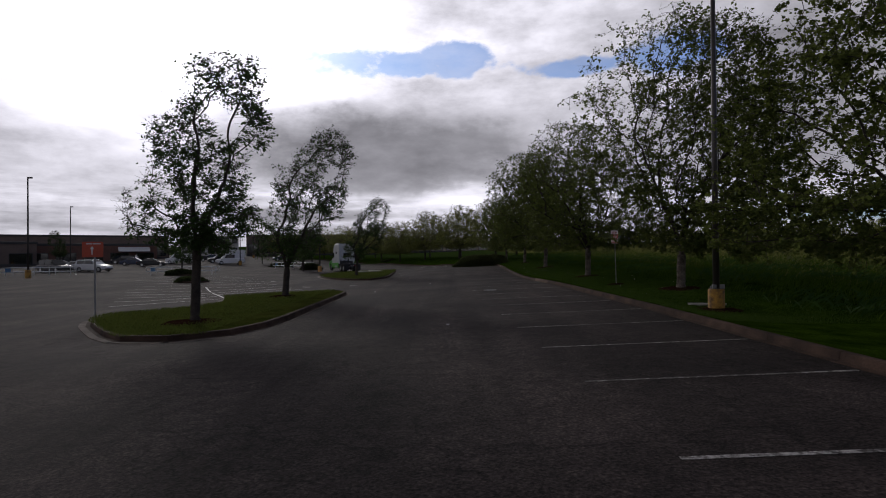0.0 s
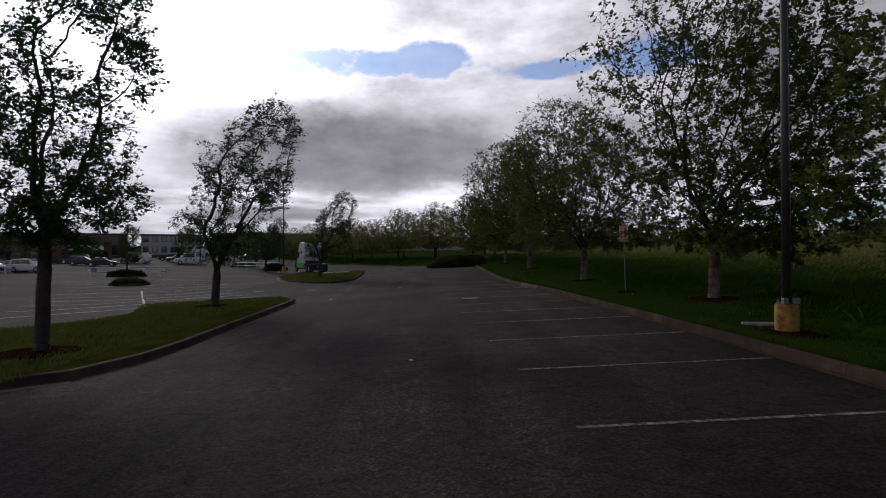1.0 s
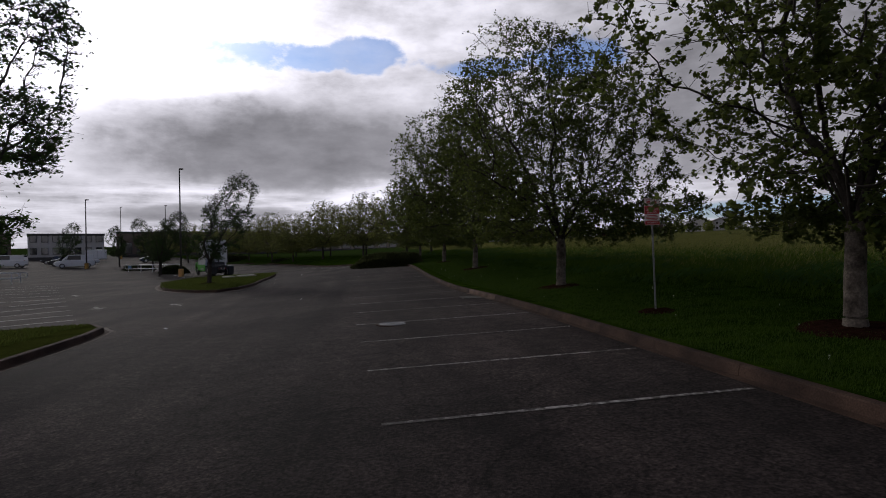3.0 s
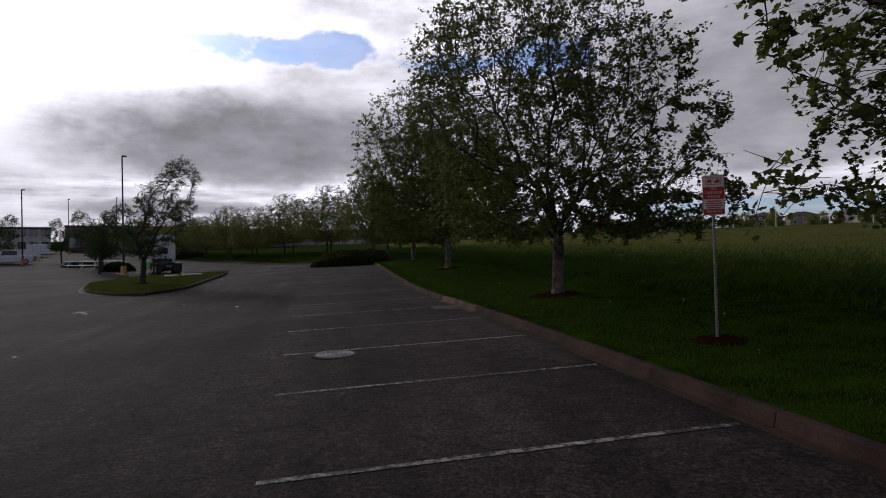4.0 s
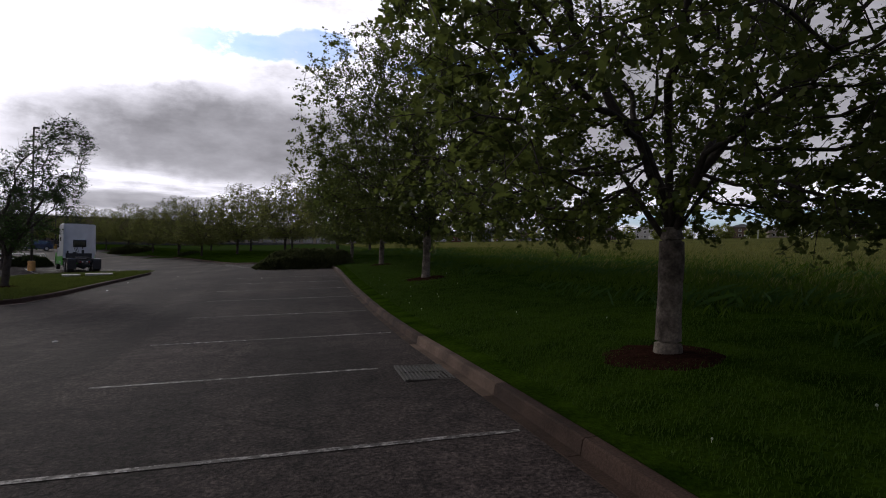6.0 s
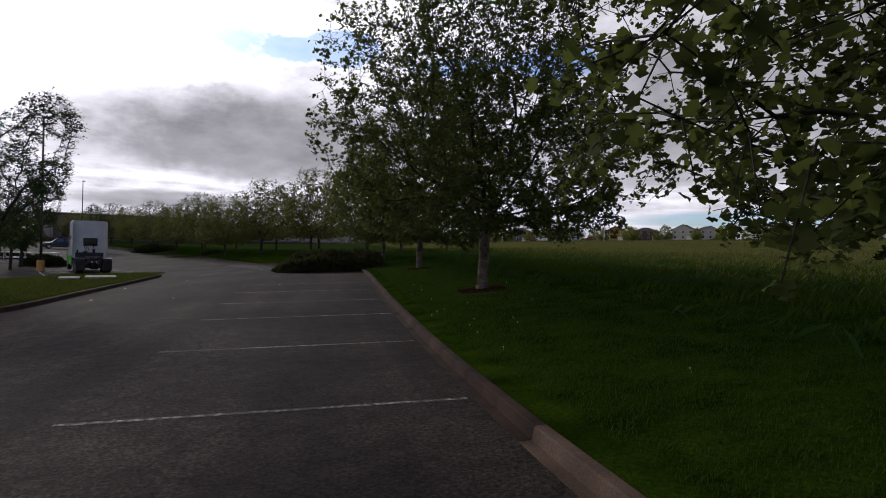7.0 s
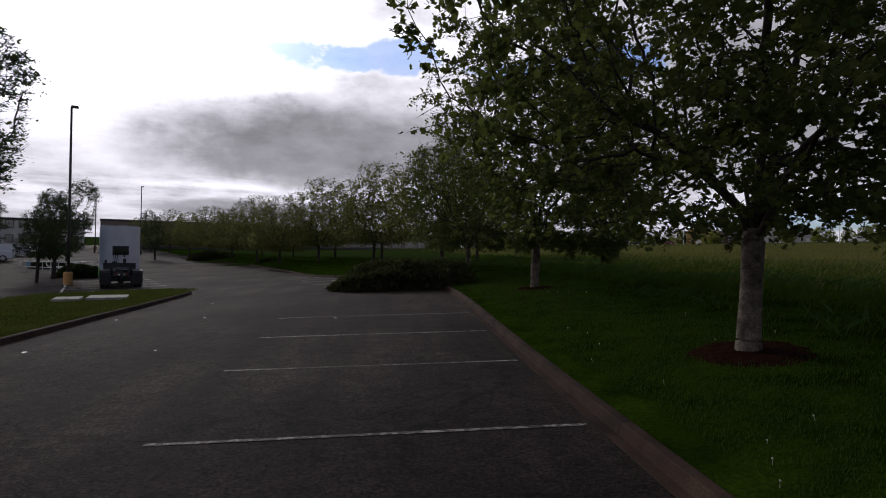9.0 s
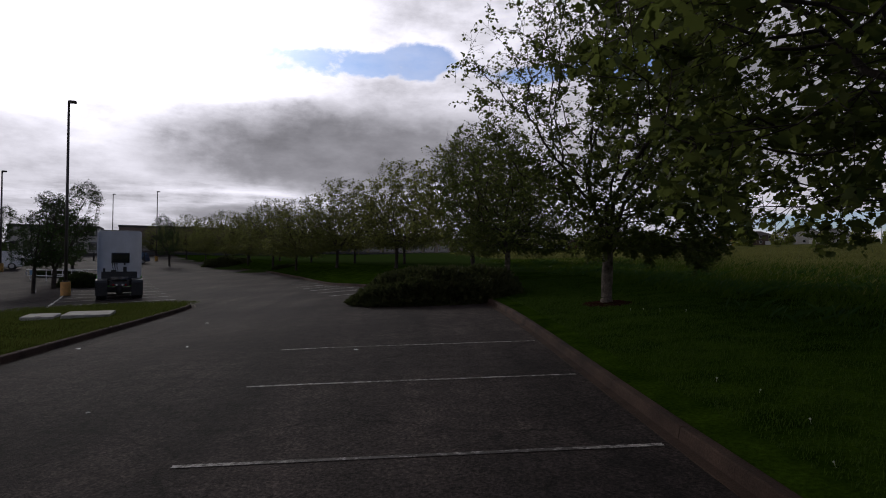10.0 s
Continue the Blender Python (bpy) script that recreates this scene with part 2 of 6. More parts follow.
def paint_material(name, base, gap, wear):
    """Road paint worn down to the asphalt in stretches and in specks."""
    mt = material(name, base, 0.75, fine=0.25, fine_scale=70, bump=0.4)
    t = mt.node_tree
    b = t.nodes["Principled BSDF"]
    old = b.inputs["Base Color"].links[0].from_socket
    tc = t.nodes.new("ShaderNodeTexCoord")
    total = None
    for scale, rough, lo, hi, gain in ((0.55, 0.5, 0.42, 0.66, gap), (11.0, 0.7, 0.36, 0.60, wear)):
        n = t.nodes.new("ShaderNodeTexNoise")
        n.inputs["Scale"].default_value, n.inputs["Detail"].default_value, n.inputs["Roughness"].default_value = scale, 6, rough
        t.links.new(tc.outputs["Object"], n.inputs["Vector"])
        mr = t.nodes.new("ShaderNodeMapRange")
        mr.inputs[1].default_value, mr.inputs[2].default_value, mr.inputs[3].default_value, mr.inputs[4].default_value = lo, hi, 0.0, gain
        t.links.new(n.outputs[0], mr.inputs[0])
        if total is None:
            total = mr.outputs[0]
        else:
            ad = t.nodes.new("ShaderNodeMath")
            ad.operation, ad.use_clamp = "ADD", True
            t.links.new(total, ad.inputs[0])
            t.links.new(mr.outputs[0], ad.inputs[1])
            total = ad.outputs[0]
    mx = t.nodes.new("ShaderNodeMix")
    mx.data_type = "RGBA"
    t.links.new(total, mx.inputs[0])
    t.links.new(old, mx.inputs[6])
    mx.inputs[7].default_value = (0.034, 0.027, 0.024, 1)
    t.links.new(mx.outputs[2], b.inputs["Base Color"])
    return mt


PAINT = paint_material("worn_white_paint", (0.52, 0.49, 0.47), 0.6, 1.0)
PAINT2 = paint_material("white_line_paint", (0.74, 0.72, 0.70), 0.25, 0.55)
GUTTER = material("gutter_concrete", (0.19, 0.155, 0.135), 0.9, dark=(0.08, 0.066, 0.058), scale=1.4, amount=0.6, fine=0.3, fine_scale=40, bump=0.3, spec=0.1)
CONCRETE = material("kerb_concrete", (0.072, 0.045, 0.034), 0.9, dark=(0.026, 0.017, 0.014), scale=1.6, amount=0.6, fine=0.35, fine_scale=50, bump=0.4, per_object=0.15, spec=0.12)
NEWKERB = material("newer_kerb_concrete", (0.135, 0.092, 0.07), 0.9, dark=(0.055, 0.037, 0.029), scale=1.6, amount=0.6, fine=0.3, fine_scale=50, bump=0.4, per_object=0.15, spec=0.12)
SLAB = material("pale_concrete", (0.38, 0.36, 0.32), 0.85, dark=(0.22, 0.205, 0.19), scale=3, amount=0.5, fine=0.15, bump=0.3)
TURF = material("mown_turf", (0.030, 0.056, 0.005), 0.9, dark=(0.010, 0.022, 0.002), scale=1.5, amount=0.85, fine=0.45, fine_scale=22, bump=0.8, bump_scale=40, spec=0.0)
# island grass is yellower, and the sun on it is put into its colours
TURF2 = material("sunlit_island_turf", (0.062, 0.070, 0.016), 0.9, dark=(0.026, 0.036, 0.007), scale=0.9, amount=0.6, fine=0.45, fine_scale=22, bump=0.8, bump_scale=40, spec=0.0)
BLADE2 = leaf_material("sunlit_island_blades", (0.040, 0.066, 0.012), (0.088, 0.092, 0.026), (0.10, 0.13, 0.026))
STEEL = material("worn_bright_steel", (0.62, 0.62, 0.62), 0.45, 0.1, dark=(0.42, 0.42, 0.42), scale=9, amount=0.5, fine=0.1)
LAND = material("meadow_ground", (0.125, 0.125, 0.042), 0.95, dark=(0.070, 0.078, 0.024), scale=0.10, amount=0.6, fine=0.4, fine_scale=3.0, bump=0.6, bump_scale=9, spec=0.0)


def darker_near_verge(mt, near_colour, x0, x1):
    """The meadow is a darker, deep green beside the mown verge and turns to lighter olive farther out."""
    t = mt.node_tree
    b = t.nodes["Principled BSDF"]
    old = b.inputs["Base Color"].links[0].from_socket
    tc = t.nodes.new("ShaderNodeTexCoord")
    sx = t.nodes.new("ShaderNodeSeparateXYZ")
    t.links.new(tc.outputs["Object"], sx.inputs[0])
    n = t.nodes.new("ShaderNodeTexNoise")
    n.inputs["Scale"].default_value, n.inputs["Detail"].default_value = 0.12, 5
    t.links.new(tc.outputs["Object"], n.inputs["Vector"])
    ma = t.nodes.new("ShaderNodeMath")
    ma.operation = "MULTIPLY_ADD"
    ma.inputs[1].default_value = 26.0
    t.links.new(n.outputs[0], ma.inputs[0])
    t.links.new(sx.outputs[0], ma.inputs[2])
    mr = t.nodes.new("ShaderNodeMapRange")
    mr.inputs[1].default_value, mr.inputs[2].default_value = x0 + 13, x1 + 13
    t.links.new(ma.outputs[0], mr.inputs[0])
    mx = t.nodes.new("ShaderNodeMix")
    mx.data_type = "RGBA"
    mx.inputs[6].default_value = (*near_colour, 1)
    t.links.new(old, mx.inputs[7])
    t.links.new(mr.outputs[0], mx.inputs[0])
    t.links.new(mx.outputs[2], b.inputs["Base Color"])


darker_near_verge(LAND, (0.030, 0.050, 0.012), 13, 34)
BLADE = leaf_material("grass_blades", (0.022, 0.050, 0.006), (0.044, 0.074, 0.011), (0.055, 0.10, 0.012), 0.3)
MEADOW = leaf_material("meadow_blades", (0.085, 0.095, 0.024), (0.16, 0.15, 0.055), (0.21, 0.21, 0.06))
darker_near_verge(MEADOW, (0.034, 0.058, 0.013), 14, 34)
ROUGH = leaf_material("rough_grass_blades", (0.022, 0.048, 0.004), (0.054, 0.088, 0.009), (0.07, 0.12, 0.009), 0.3)
WEED = leaf_material("weed_leaves", (0.018, 0.045, 0.012), (0.040, 0.075, 0.02), (0.05, 0.10, 0.02))
LEAF = leaf_material("maple_leaves", (0.032, 0.054, 0.016), (0.078, 0.088, 0.030), (0.155, 0.19, 0.045), 0.40)
LEAF2 = leaf_material("pear_leaves", (0.022, 0.046, 0.016), (0.046, 0.075, 0.026), (0.075, 0.125, 0.035))
# far roadside leaves: sunlight on the crowns is put into these brighter colours
LEAF4 = leaf_material("sunlit_roadside_leaves", (0.12, 0.15, 0.030), (0.20, 0.21, 0.06), (0.40, 0.44, 0.10), 0.55)
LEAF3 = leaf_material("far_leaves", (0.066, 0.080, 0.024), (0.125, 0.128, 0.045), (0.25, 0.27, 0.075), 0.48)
SHRUB = leaf_material("juniper_needles", (0.040, 0.046, 0.022), (0.085, 0.086, 0.038), (0.06, 0.075, 0.025))
SHRUB2 = leaf_material("shrub_leaves", (0.028, 0.040, 0.016), (0.060, 0.066, 0.028), (0.05, 0.07, 0.025))
BARK = material("grey_bark", (0.18, 0.152, 0.126), 0.9, dark=(0.045, 0.036, 0.030), scale=4.5, amount=0.75, fine=0.45, fine_scale=30, bump=0.8, bump_scale=25, spec=0.15)
BARK2 = material("dark_bark", (0.060, 0.050, 0.043), 0.9, dark=(0.028, 0.023, 0.020), scale=6, amount=0.6, fine=0.3, fine_scale=30, bump=0.8, bump_scale=25, spec=0.15)
MULCH = material("bark_mulch", (0.034, 0.015, 0.011), 0.95, dark=(0.014, 0.007, 0.005), scale=9, amount=0.6, fine=0.5, fine_scale=40, bump=1.0, bump_scale=30, spec=0.0)
POLE = material("bronze_pole_paint", (0.045, 0.038, 0.033), 0.5, dark=(0.03, 0.026, 0.024), scale=2, amount=0.5, fine=0.1)
YELLOW = material("yellow_paint", (0.50, 0.27, 0.04), 0.7, dark=(0.14, 0.075, 0.03), scale=7, amount=0.7, fine=0.3, fine_scale=40, bump=0.3)
ORANGE = material("faded_orange_paint", (0.62, 0.33, 0.10), 0.7, dark=(0.4, 0.22, 0.09), scale=5, amount=0.5, fine=0.15)
GALV = material("galvanised_steel", (0.26, 0.26, 0.265), 0.5, 0.6, dark=(0.17, 0.17, 0.175), scale=9, amount=0.5, fine=0.1)
WHITE = material("white_truck_paint", (0.60, 0.61, 0.62), 0.4, dark=(0.46, 0.46, 0.46), scale=1.5, amount=0.4, fine=0.04)
GREEN = material("green_wrap", (0.10, 0.46, 0.05), 0.4, dark=(0.06, 0.33, 0.04), scale=2, amount=0.4, fine=0.05)
BLACK = material("black_plastic", (0.018, 0.018, 0.019), 0.55, dark=(0.035, 0.034, 0.033), scale=5, amount=0.5, fine=0.2)
RUBBER = material("tyre_rubber", (0.016, 0.016, 0.016), 0.85, dark=(0.035, 0.032, 0.03), scale=7, amount=0.5, fine=0.2, bump=0.4)
ALLOY = material("brushed_aluminium", (0.55, 0.55, 0.56), 0.35, 0.9, dark=(0.35, 0.35, 0.36), scale=6, amount=0.4, fine=0.05)
GLASS = material("dark_window_glass", (0.010, 0.012, 0.014), 0.06, dark=(0.02, 0.022, 0.024), scale=1, amount=0.4, spec=0.8)
LAMP = material("lamp_lens", (0.75, 0.72, 0.66), 0.2, dark=(0.6, 0.58, 0.55), scale=4, amount=0.3)
REDLENS = material("red_lens", (0.32, 0.012, 0.01), 0.25, dark=(0.2, 0.01, 0.01), scale=6, amount=0.4)
SIGNRED = material("red_sign_sheet", (0.52, 0.030, 0.035), 0.45, dark=(0.40, 0.03, 0.03), scale=4, amount=0.4, fine=0.04)
SIGNWHITE = material("white_sign_sheet", (0.76, 0.74, 0.72), 0.45, dark=(0.6, 0.58, 0.56), scale=4, amount=0.4, fine=0.04)
SIGNORANGE = material("orange_sign_sheet", (0.52, 0.075, 0.030), 0.5, dark=(0.38, 0.06, 0.03), scale=4, amount=0.4, fine=0.05)
DARKIRON = material("dark_cast_iron", (0.055, 0.05, 0.047), 0.75, 0.1, dark=(0.028, 0.024, 0.022), scale=12, amount=0.6, fine=0.25, bump=0.4)
IRON = material("cast_iron", (0.16, 0.155, 0.15), 0.6, 0.4, dark=(0.07, 0.068, 0.066), scale=12, amount=0.6, fine=0.2, bump=0.4)

# ---- shape helpers ----
def ss(a, b, v):
    v = min(1.0, max(0.0, (v - a) / (b - a)))
    return v * v * (3 - 2 * v)


def lot_z(x, y):
    """Height of the asphalt: it falls gently away from the verge to a shallow swale and rises slowly to the far end."""
    return (0.035 * (min(max(x, -15.0), 8.5) - 8.5) + 0.012 * max(0.0, min(-15.0 - x, 40.0)) - 0.15 * math.exp(-((y - 47.0) / 7.0) ** 2)
            + 0.3 * ss(54, 67, y) * ss(-4, 4, x) + 0.017 * max(0.0, y - 90.0))


def land_z(x, y):
    return 0.0345 * min(max(x, -10), 260) + 0.0104 * min(y, 330) - 0.24 - 0.018 * min(max(0.0, 34.0 - y), 20.0) * (1 - ss(14, 40, x))


EDGE = [(-60, 8.7), (22, 8.6), (34, 8.4), (42, 8.2), (66, 8.15), (72, 8.1), (78, 6.2), (83, 2.6), (88, 0.3), (100, -3.8), (117, -11.0), (131, -20.0), (160, -36.0), (230, -72.0)]


def edge_x(y):
    """The line of the kerb between asphalt and verge."""
    for (y0, x0), (y1, x1) in zip(EDGE, EDGE[1:]):
        if y <= y1:
            return x0 + (x1 - x0) * (y - y0) / (y1 - y0)
    return EDGE[-1][1]


def verge_z(x, y):
    e = edge_x(y) + 0.15
    a = lot_z(e, y) + 0.16
    t = min(1.0, max(0.0, (x - e) / 7.0))
    hollow = 0.22 * math.exp(-((x - 10.9) / 2.0) ** 2 - ((y - 22.0) / 2.8) ** 2) * ss(0.0, 1.2, x - e)
    return a + (land_z(x, y) - a) * (1 - (1 - t) ** 2) - hollow


def finish(name, bm, mat, smooth=False):
    me = bpy.data.meshes.new(name)
    bm.to_mesh(me)
    bm.free()
    for mm in (mat if isinstance(mat, (list, tuple)) else [mat]):
        me.materials.append(mm)
    if smooth:
        me.shade_smooth()
    return me


def part(name, bm, mat, parent, label="", smooth=False):
    """Links a bmesh as one mesh object under a thing or a part."""
    ob = new(name, finish(name, bm, mat, smooth))
    ob.parent = parent
    if label:
        ob["label"] = label
    return ob


def thing(name, m, label, category, group="", kind=""):
    ob = new(name)
    ob.empty_display_size = 0.2
    ob.matrix_basis = m
    return tagged(ob, label, category, group, kind)


def box(bm, size, at=(0, 0, 0), bevel=0.0, turn=None):
    m = Matrix.Translation(at) @ (turn or Matrix()) @ Matrix.Diagonal((*size, 1))
    r = bmesh.ops.create_cube(bm, size=1.0, matrix=m)
    if bevel:
        edges = list({e for v in r["verts"] for e in v.link_edges})
        bmesh.ops.bevel(bm, geom=edges, offset=bevel, segments=2, affect="EDGES", profile=0.6)
    return bm


def rod(bm, a, b, r0, r1=None, sides=10, caps=True):
    a, b = Vector(a), Vector(b)
    d = b - a
    m = Matrix.Translation((a + b) / 2) @ d.to_track_quat("Z", "Y").to_matrix().to_4x4()
    bmesh.ops.create_cone(bm, cap_ends=caps, segments=sides, radius1=r0, radius2=r0 if r1 is None else r1, depth=d.length, matrix=m)
    return bm


def pipe(bm, pts, r, sides=8):
    """A round bar bent through the points."""
    rings = []
    pts = [Vector(p) for p in pts]
    for i, p in enumerate(pts):
        d = (pts[min(i + 1, len(pts) - 1)] - pts[max(i - 1, 0)]).normalized()
        q = d.to_track_quat("Z", "Y")
        rr = r[i] if isinstance(r, (list, tuple)) else r
        rings.append([bm.verts.new(p + q @ Vector((math.cos(k * math.tau / sides) * rr, math.sin(k * math.tau / sides) * rr, 0))) for k in range(sides)])
    for a, b in zip(rings, rings[1:]):
        for k in range(sides):
            bm.faces.new((a[k], a[(k + 1) % sides], b[(k + 1) % sides], b[k]))
    bm.faces.new(rings[0][::-1])
    bm.faces.new(rings[-1])
    return bm


def prism(bm, outline, axis, depth, at=(0, 0, 0)):
    """A closed outline pushed through by depth along an axis, centred on it."""
    put = {"x": lambda u, v, w: (w, u, v), "y": lambda u, v, w: (u, w, v), "z": lambda u, v, w: (u, v, w)}[axis]
    at = Vector(at)
    a = [bm.verts.new(at + Vector(put(u, v, -depth / 2))) for u, v in outline]
    b = [bm.verts.new(at + Vector(put(u, v, depth / 2))) for u, v in outline]
    bm.faces.new(a[::-1])
    bm.faces.new(b)
    n = len(a)
    for i in range(n):
        bm.faces.new((a[i], a[(i + 1) % n], b[(i + 1) % n], b[i]))
    bmesh.ops.recalc_face_normals(bm, faces=bm.faces[:])
    return bm


def sheet(name, rows, mat, label, category, smooth=True):
    """A surface through rows of points."""
    n = len(rows[0])
    me = bpy.data.meshes.new(name)
    me.from_pydata([p for r in rows for p in r], [], [(i * n + k, i * n + k + 1, (i + 1) * n + k + 1, (i + 1) * n + k)
                                                      for i in range(len(rows) - 1) for k in range(n - 1)])
    me.materials.append(mat)
    if smooth:
        me.shade_smooth()
    return tagged(new(name, me), label, category, kind="structure")


def steps(*runs):
    out = []
    for a, b, n in runs:
        out += [a + (b - a) * i / n for i in range(n)]
    return out + [runs[-1][1]]


# ---- ground, asphalt and verge ----
def under_z(x, y):
    e = edge_x(y)
    if x > e - 0.5:
        if x > e + 9.0:
            return verge_z(x, y) - 0.01
        return verge_z(x, y) - 0.12 if x > e + 1.5 else min(lot_z(x, y), verge_z(x, y)) - 0.12
    return lot_z(x, y) - 0.12


gx = steps((-900, -160, 8), (-160, -10, 25), (-10, 40, 40), (40, 140, 20), (140, 900, 8))
gy = steps((-300, -60, 6), (-60, 100, 64), (100, 240, 35), (240, 1500, 8))
sheet("ground", [[(x, y, under_z(x, y)) for x in gx] for y in gy], LAND, "rough green meadow land running to the horizon", "ground")

ly = steps((-60, 10, 20), (10, 100, 90), (100, 230, 52))
sheet("parking_lot", [[(edge_x(y) - w, y, lot_z(edge_x(y) - w, y)) for w in steps((200, 40, 12), (40, 0, 34))] for y in ly], ASPHALT,
      "dark worn asphalt parking lot with stains and cracks", "parking lot")
sheet("verge", [[(edge_x(y) + 0.13 + w, y, verge_z(edge_x(y) + 0.13 + w, y) - (0.2 if w > 9.3 else 0.0)) for w in steps((0, 3, 8), (3, 9.2, 8), (9.2, 9.8, 1))] for y in ly], TURF,
      "mown grass verge sloping up behind the kerb", "grass")
LOT = bpy.data.objects["parking_lot"]


def kerb_run(name, pts, z_of, side, label, closed=False):
    """Cast kerb stones laid end to end along a line, with a shallow gutter; side: which way the lawn lies."""
    k = thing(name, Matrix(), label, "kerb", kind="structure")
    n = len(pts)
    idx = range(n if closed else n - 1)
    for i in idx:
        a, b = Vector(pts[i]), Vector(pts[(i + 1) % n])
        d = (b - a).normalized()
        o = Vector((-d.y, d.x)) * side
        gap = 0.006
        a2, b2 = a + d * gap, b - d * gap
        bm = bmesh.new()
        prof = [(-0.14, -0.05), (-0.14, 0.006), (-0.01, 0.010), (0.012, 0.135), (0.03, 0.15), (0.14, 0.155), (0.15, 0.145), (0.15, -0.05)]
        ra = [bm.verts.new((*(a2 + o * u), z_of(a.x, a.y) + h)) for u, h in prof]
        rb = [bm.verts.new((*(b2 + o * u), z_of(b.x, b.y) + h)) for u, h in prof]
        m = len(prof)
        for j in range(m):
            bm.faces.new((ra[j], ra[(j + 1) % m], rb[(j + 1) % m], rb[j]))
        bm.faces.new(ra)
        bm.faces.new(rb[::-1])
        bmesh.ops.recalc_face_normals(bm, faces=bm.faces[:])
        if closed:
            gb = bmesh.new()
            edge = [(-0.36, -0.03), (-0.36, 0.008), (-0.145, 0.006), (-0.145, -0.03)]
            ga = [gb.verts.new((*(a2 + o * u), z_of(a.x, a.y) + h)) for u, h in edge]
            gc = [gb.verts.new((*(b2 + o * u), z_of(b.x, b.y) + h)) for u, h in edge]
            for j in range(4):
                gb.faces.new((ga[j], ga[(j + 1) % 4], gc[(j + 1) % 4], gc[j]))
            gb.faces.new(ga)
            gb.faces.new(gc[::-1])
            bmesh.ops.recalc_face_normals(gb, faces=gb.faces[:])
            part("gutter_pan", gb, GUTTER, k)
        part("kerb_stone", bm, NEWKERB if name == "verge_kerb" and 36.0 < a.y < 40.5 else CONCRETE, k)
    return k


def resample(pts, step):
    out, left = [Vector(pts[0])], step
    for a, b in zip(pts, pts[1:]):
        a, b = Vector(a), Vector(b)
        length = (b - a).length
        pos = left
        while pos <= length:
            out.append(a + (b - a) * pos / length)
            pos += step
        left = pos - length
    return out


kerb_run("verge_kerb", resample([(edge_x(y), y) for y in steps((-20, 64, 42), (64, 150, 60))], 2.0), lot_z, -1,
         "weathered concrete kerb with gutter along the verge")


def rounded(poly, rounds=3):
    pts = [Vector(p) for p in poly]
    for _ in range(rounds):
        pts = [q for i, p in enumerate(pts) for q in (p * 0.75 + pts[(i + 1) % len(pts)] * 0.25, p * 0.25 + pts[(i + 1) % len(pts)] * 0.75)]
    return pts


def island(name, poly, label):
    """A kerbed planting island with a low crown of turf."""
    pts = rounded(poly, 2)
    pts = resample([*pts, pts[0]], 1.6)
    if (pts[-1] - pts[0]).length < 0.8:
        pts.pop()
    area = sum(a.x * b.y - b.x * a.y for a, b in zip(pts, pts[1:] + pts[:1]))
    side = 1 if area > 0 else -1
    kerb_run(name + "_kerb", pts, lot_z, side, "weathered concrete kerb round a planting island", True)
    c = sum(pts, Vector((0, 0))) / len(pts)
    bm = bmesh.new()
    rings = []
    for s, h in ((1.0, 0.0), (0.85, 0.02), (0.6, 0.035), (0.3, 0.04)):
        ring = []
        for p in pts:
            q = c + (p - c) * s
            if s == 1.0:
                q = p + (c - p).normalized() * 0.13
            ring.append(bm.verts.new((q.x, q.y, lot_z(q.x, q.y) + 0.15 + h)))
        rings.append(ring)
    for a, b in zip(rings, rings[1:]):
        for i in range(len(a)):
            bm.faces.new((a[i], a[(i + 1) % len(a)], b[(i + 1) % len(a)], b[i]))
    bm.faces.new(rings[-1])
    bmesh.ops.recalc_face_normals(bm, faces=bm.faces[:])
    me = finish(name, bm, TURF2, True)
    return tagged(new(name, me), label, "lawn", kind="structure"), pts, c


ISLAND_1 = [(-8.2, 22.0), (-6.4, 19.7), (-4.0, 19.5), (-2.9, 21.6), (-2.95, 25.5), (-2.95, 31.0), (-3.0, 36.4), (-4.6, 38.2), (-7.0, 37.2), (-10.0, 36.0), (-8.0, 31.0), (-9.0, 28.6), (-11.5, 27.2), (-10.3, 24.7)]
ISLAND_2 = [(-9.3, 59.0), (-7.4, 55.6), (-4.4, 52.6), (-2.9, 55.0), (-3.2, 62.0), (-3.6, 70.0), (-4.1, 76.2), (-5.8, 77.4), (-8.8, 76.6), (-11.6, 75.6), (-11.9, 67.0)]
island("grass_island_1", ISLAND_1, "mown grass planting island with two street trees")
island("grass_island_2", ISLAND_2, "mown grass planting island near the parked tractor")


def strip(a, b, width, lift=0.006, mat=PAINT, name="painted_line"):
    """A painted stripe that follows the asphalt."""
    a, b = Vector(a), Vector(b)
    d = (b - a).normalized()
    o = Vector((-d.y, d.x)) * width / 2
    n = max(2, int((b - a).length / 0.8))
    bm = bmesh.new()
    prev = None
    for i in range(n + 1):
        p = a + (b - a) * i / n
        cur = [bm.verts.new((*(p + s * o), lot_z(p.x, p.y) + lift)) for s in (1, -1)]
        if prev:
            bm.faces.new((prev[0], prev[1], cur[1], cur[0]))
        prev = cur
    bmesh.ops.recalc_face_normals(bm, faces=bm.faces[:])
    ob = part(name, bm, mat, LOT)
    return ob


# stalls along the verge
for y in (4.2, 7.2, 10.2, 13.3, 16.3, 19.35, 22.4, 25.45, 28.2, 31.0, 33.8, 36.75, 40.0, 43.7, 48.2, 52.4, 55.9, 58.95, 61.8):
    left, right = 4.3 - 0.0365 * (y - 16), edge_x(y) - 0.22
    strip((left, y + 0.03), (left + 1.9, y + 0.02), 0.08)
    strip((left + 1.9, y + 0.02), (right if y != 40.0 else 7.2, y), 0.08)
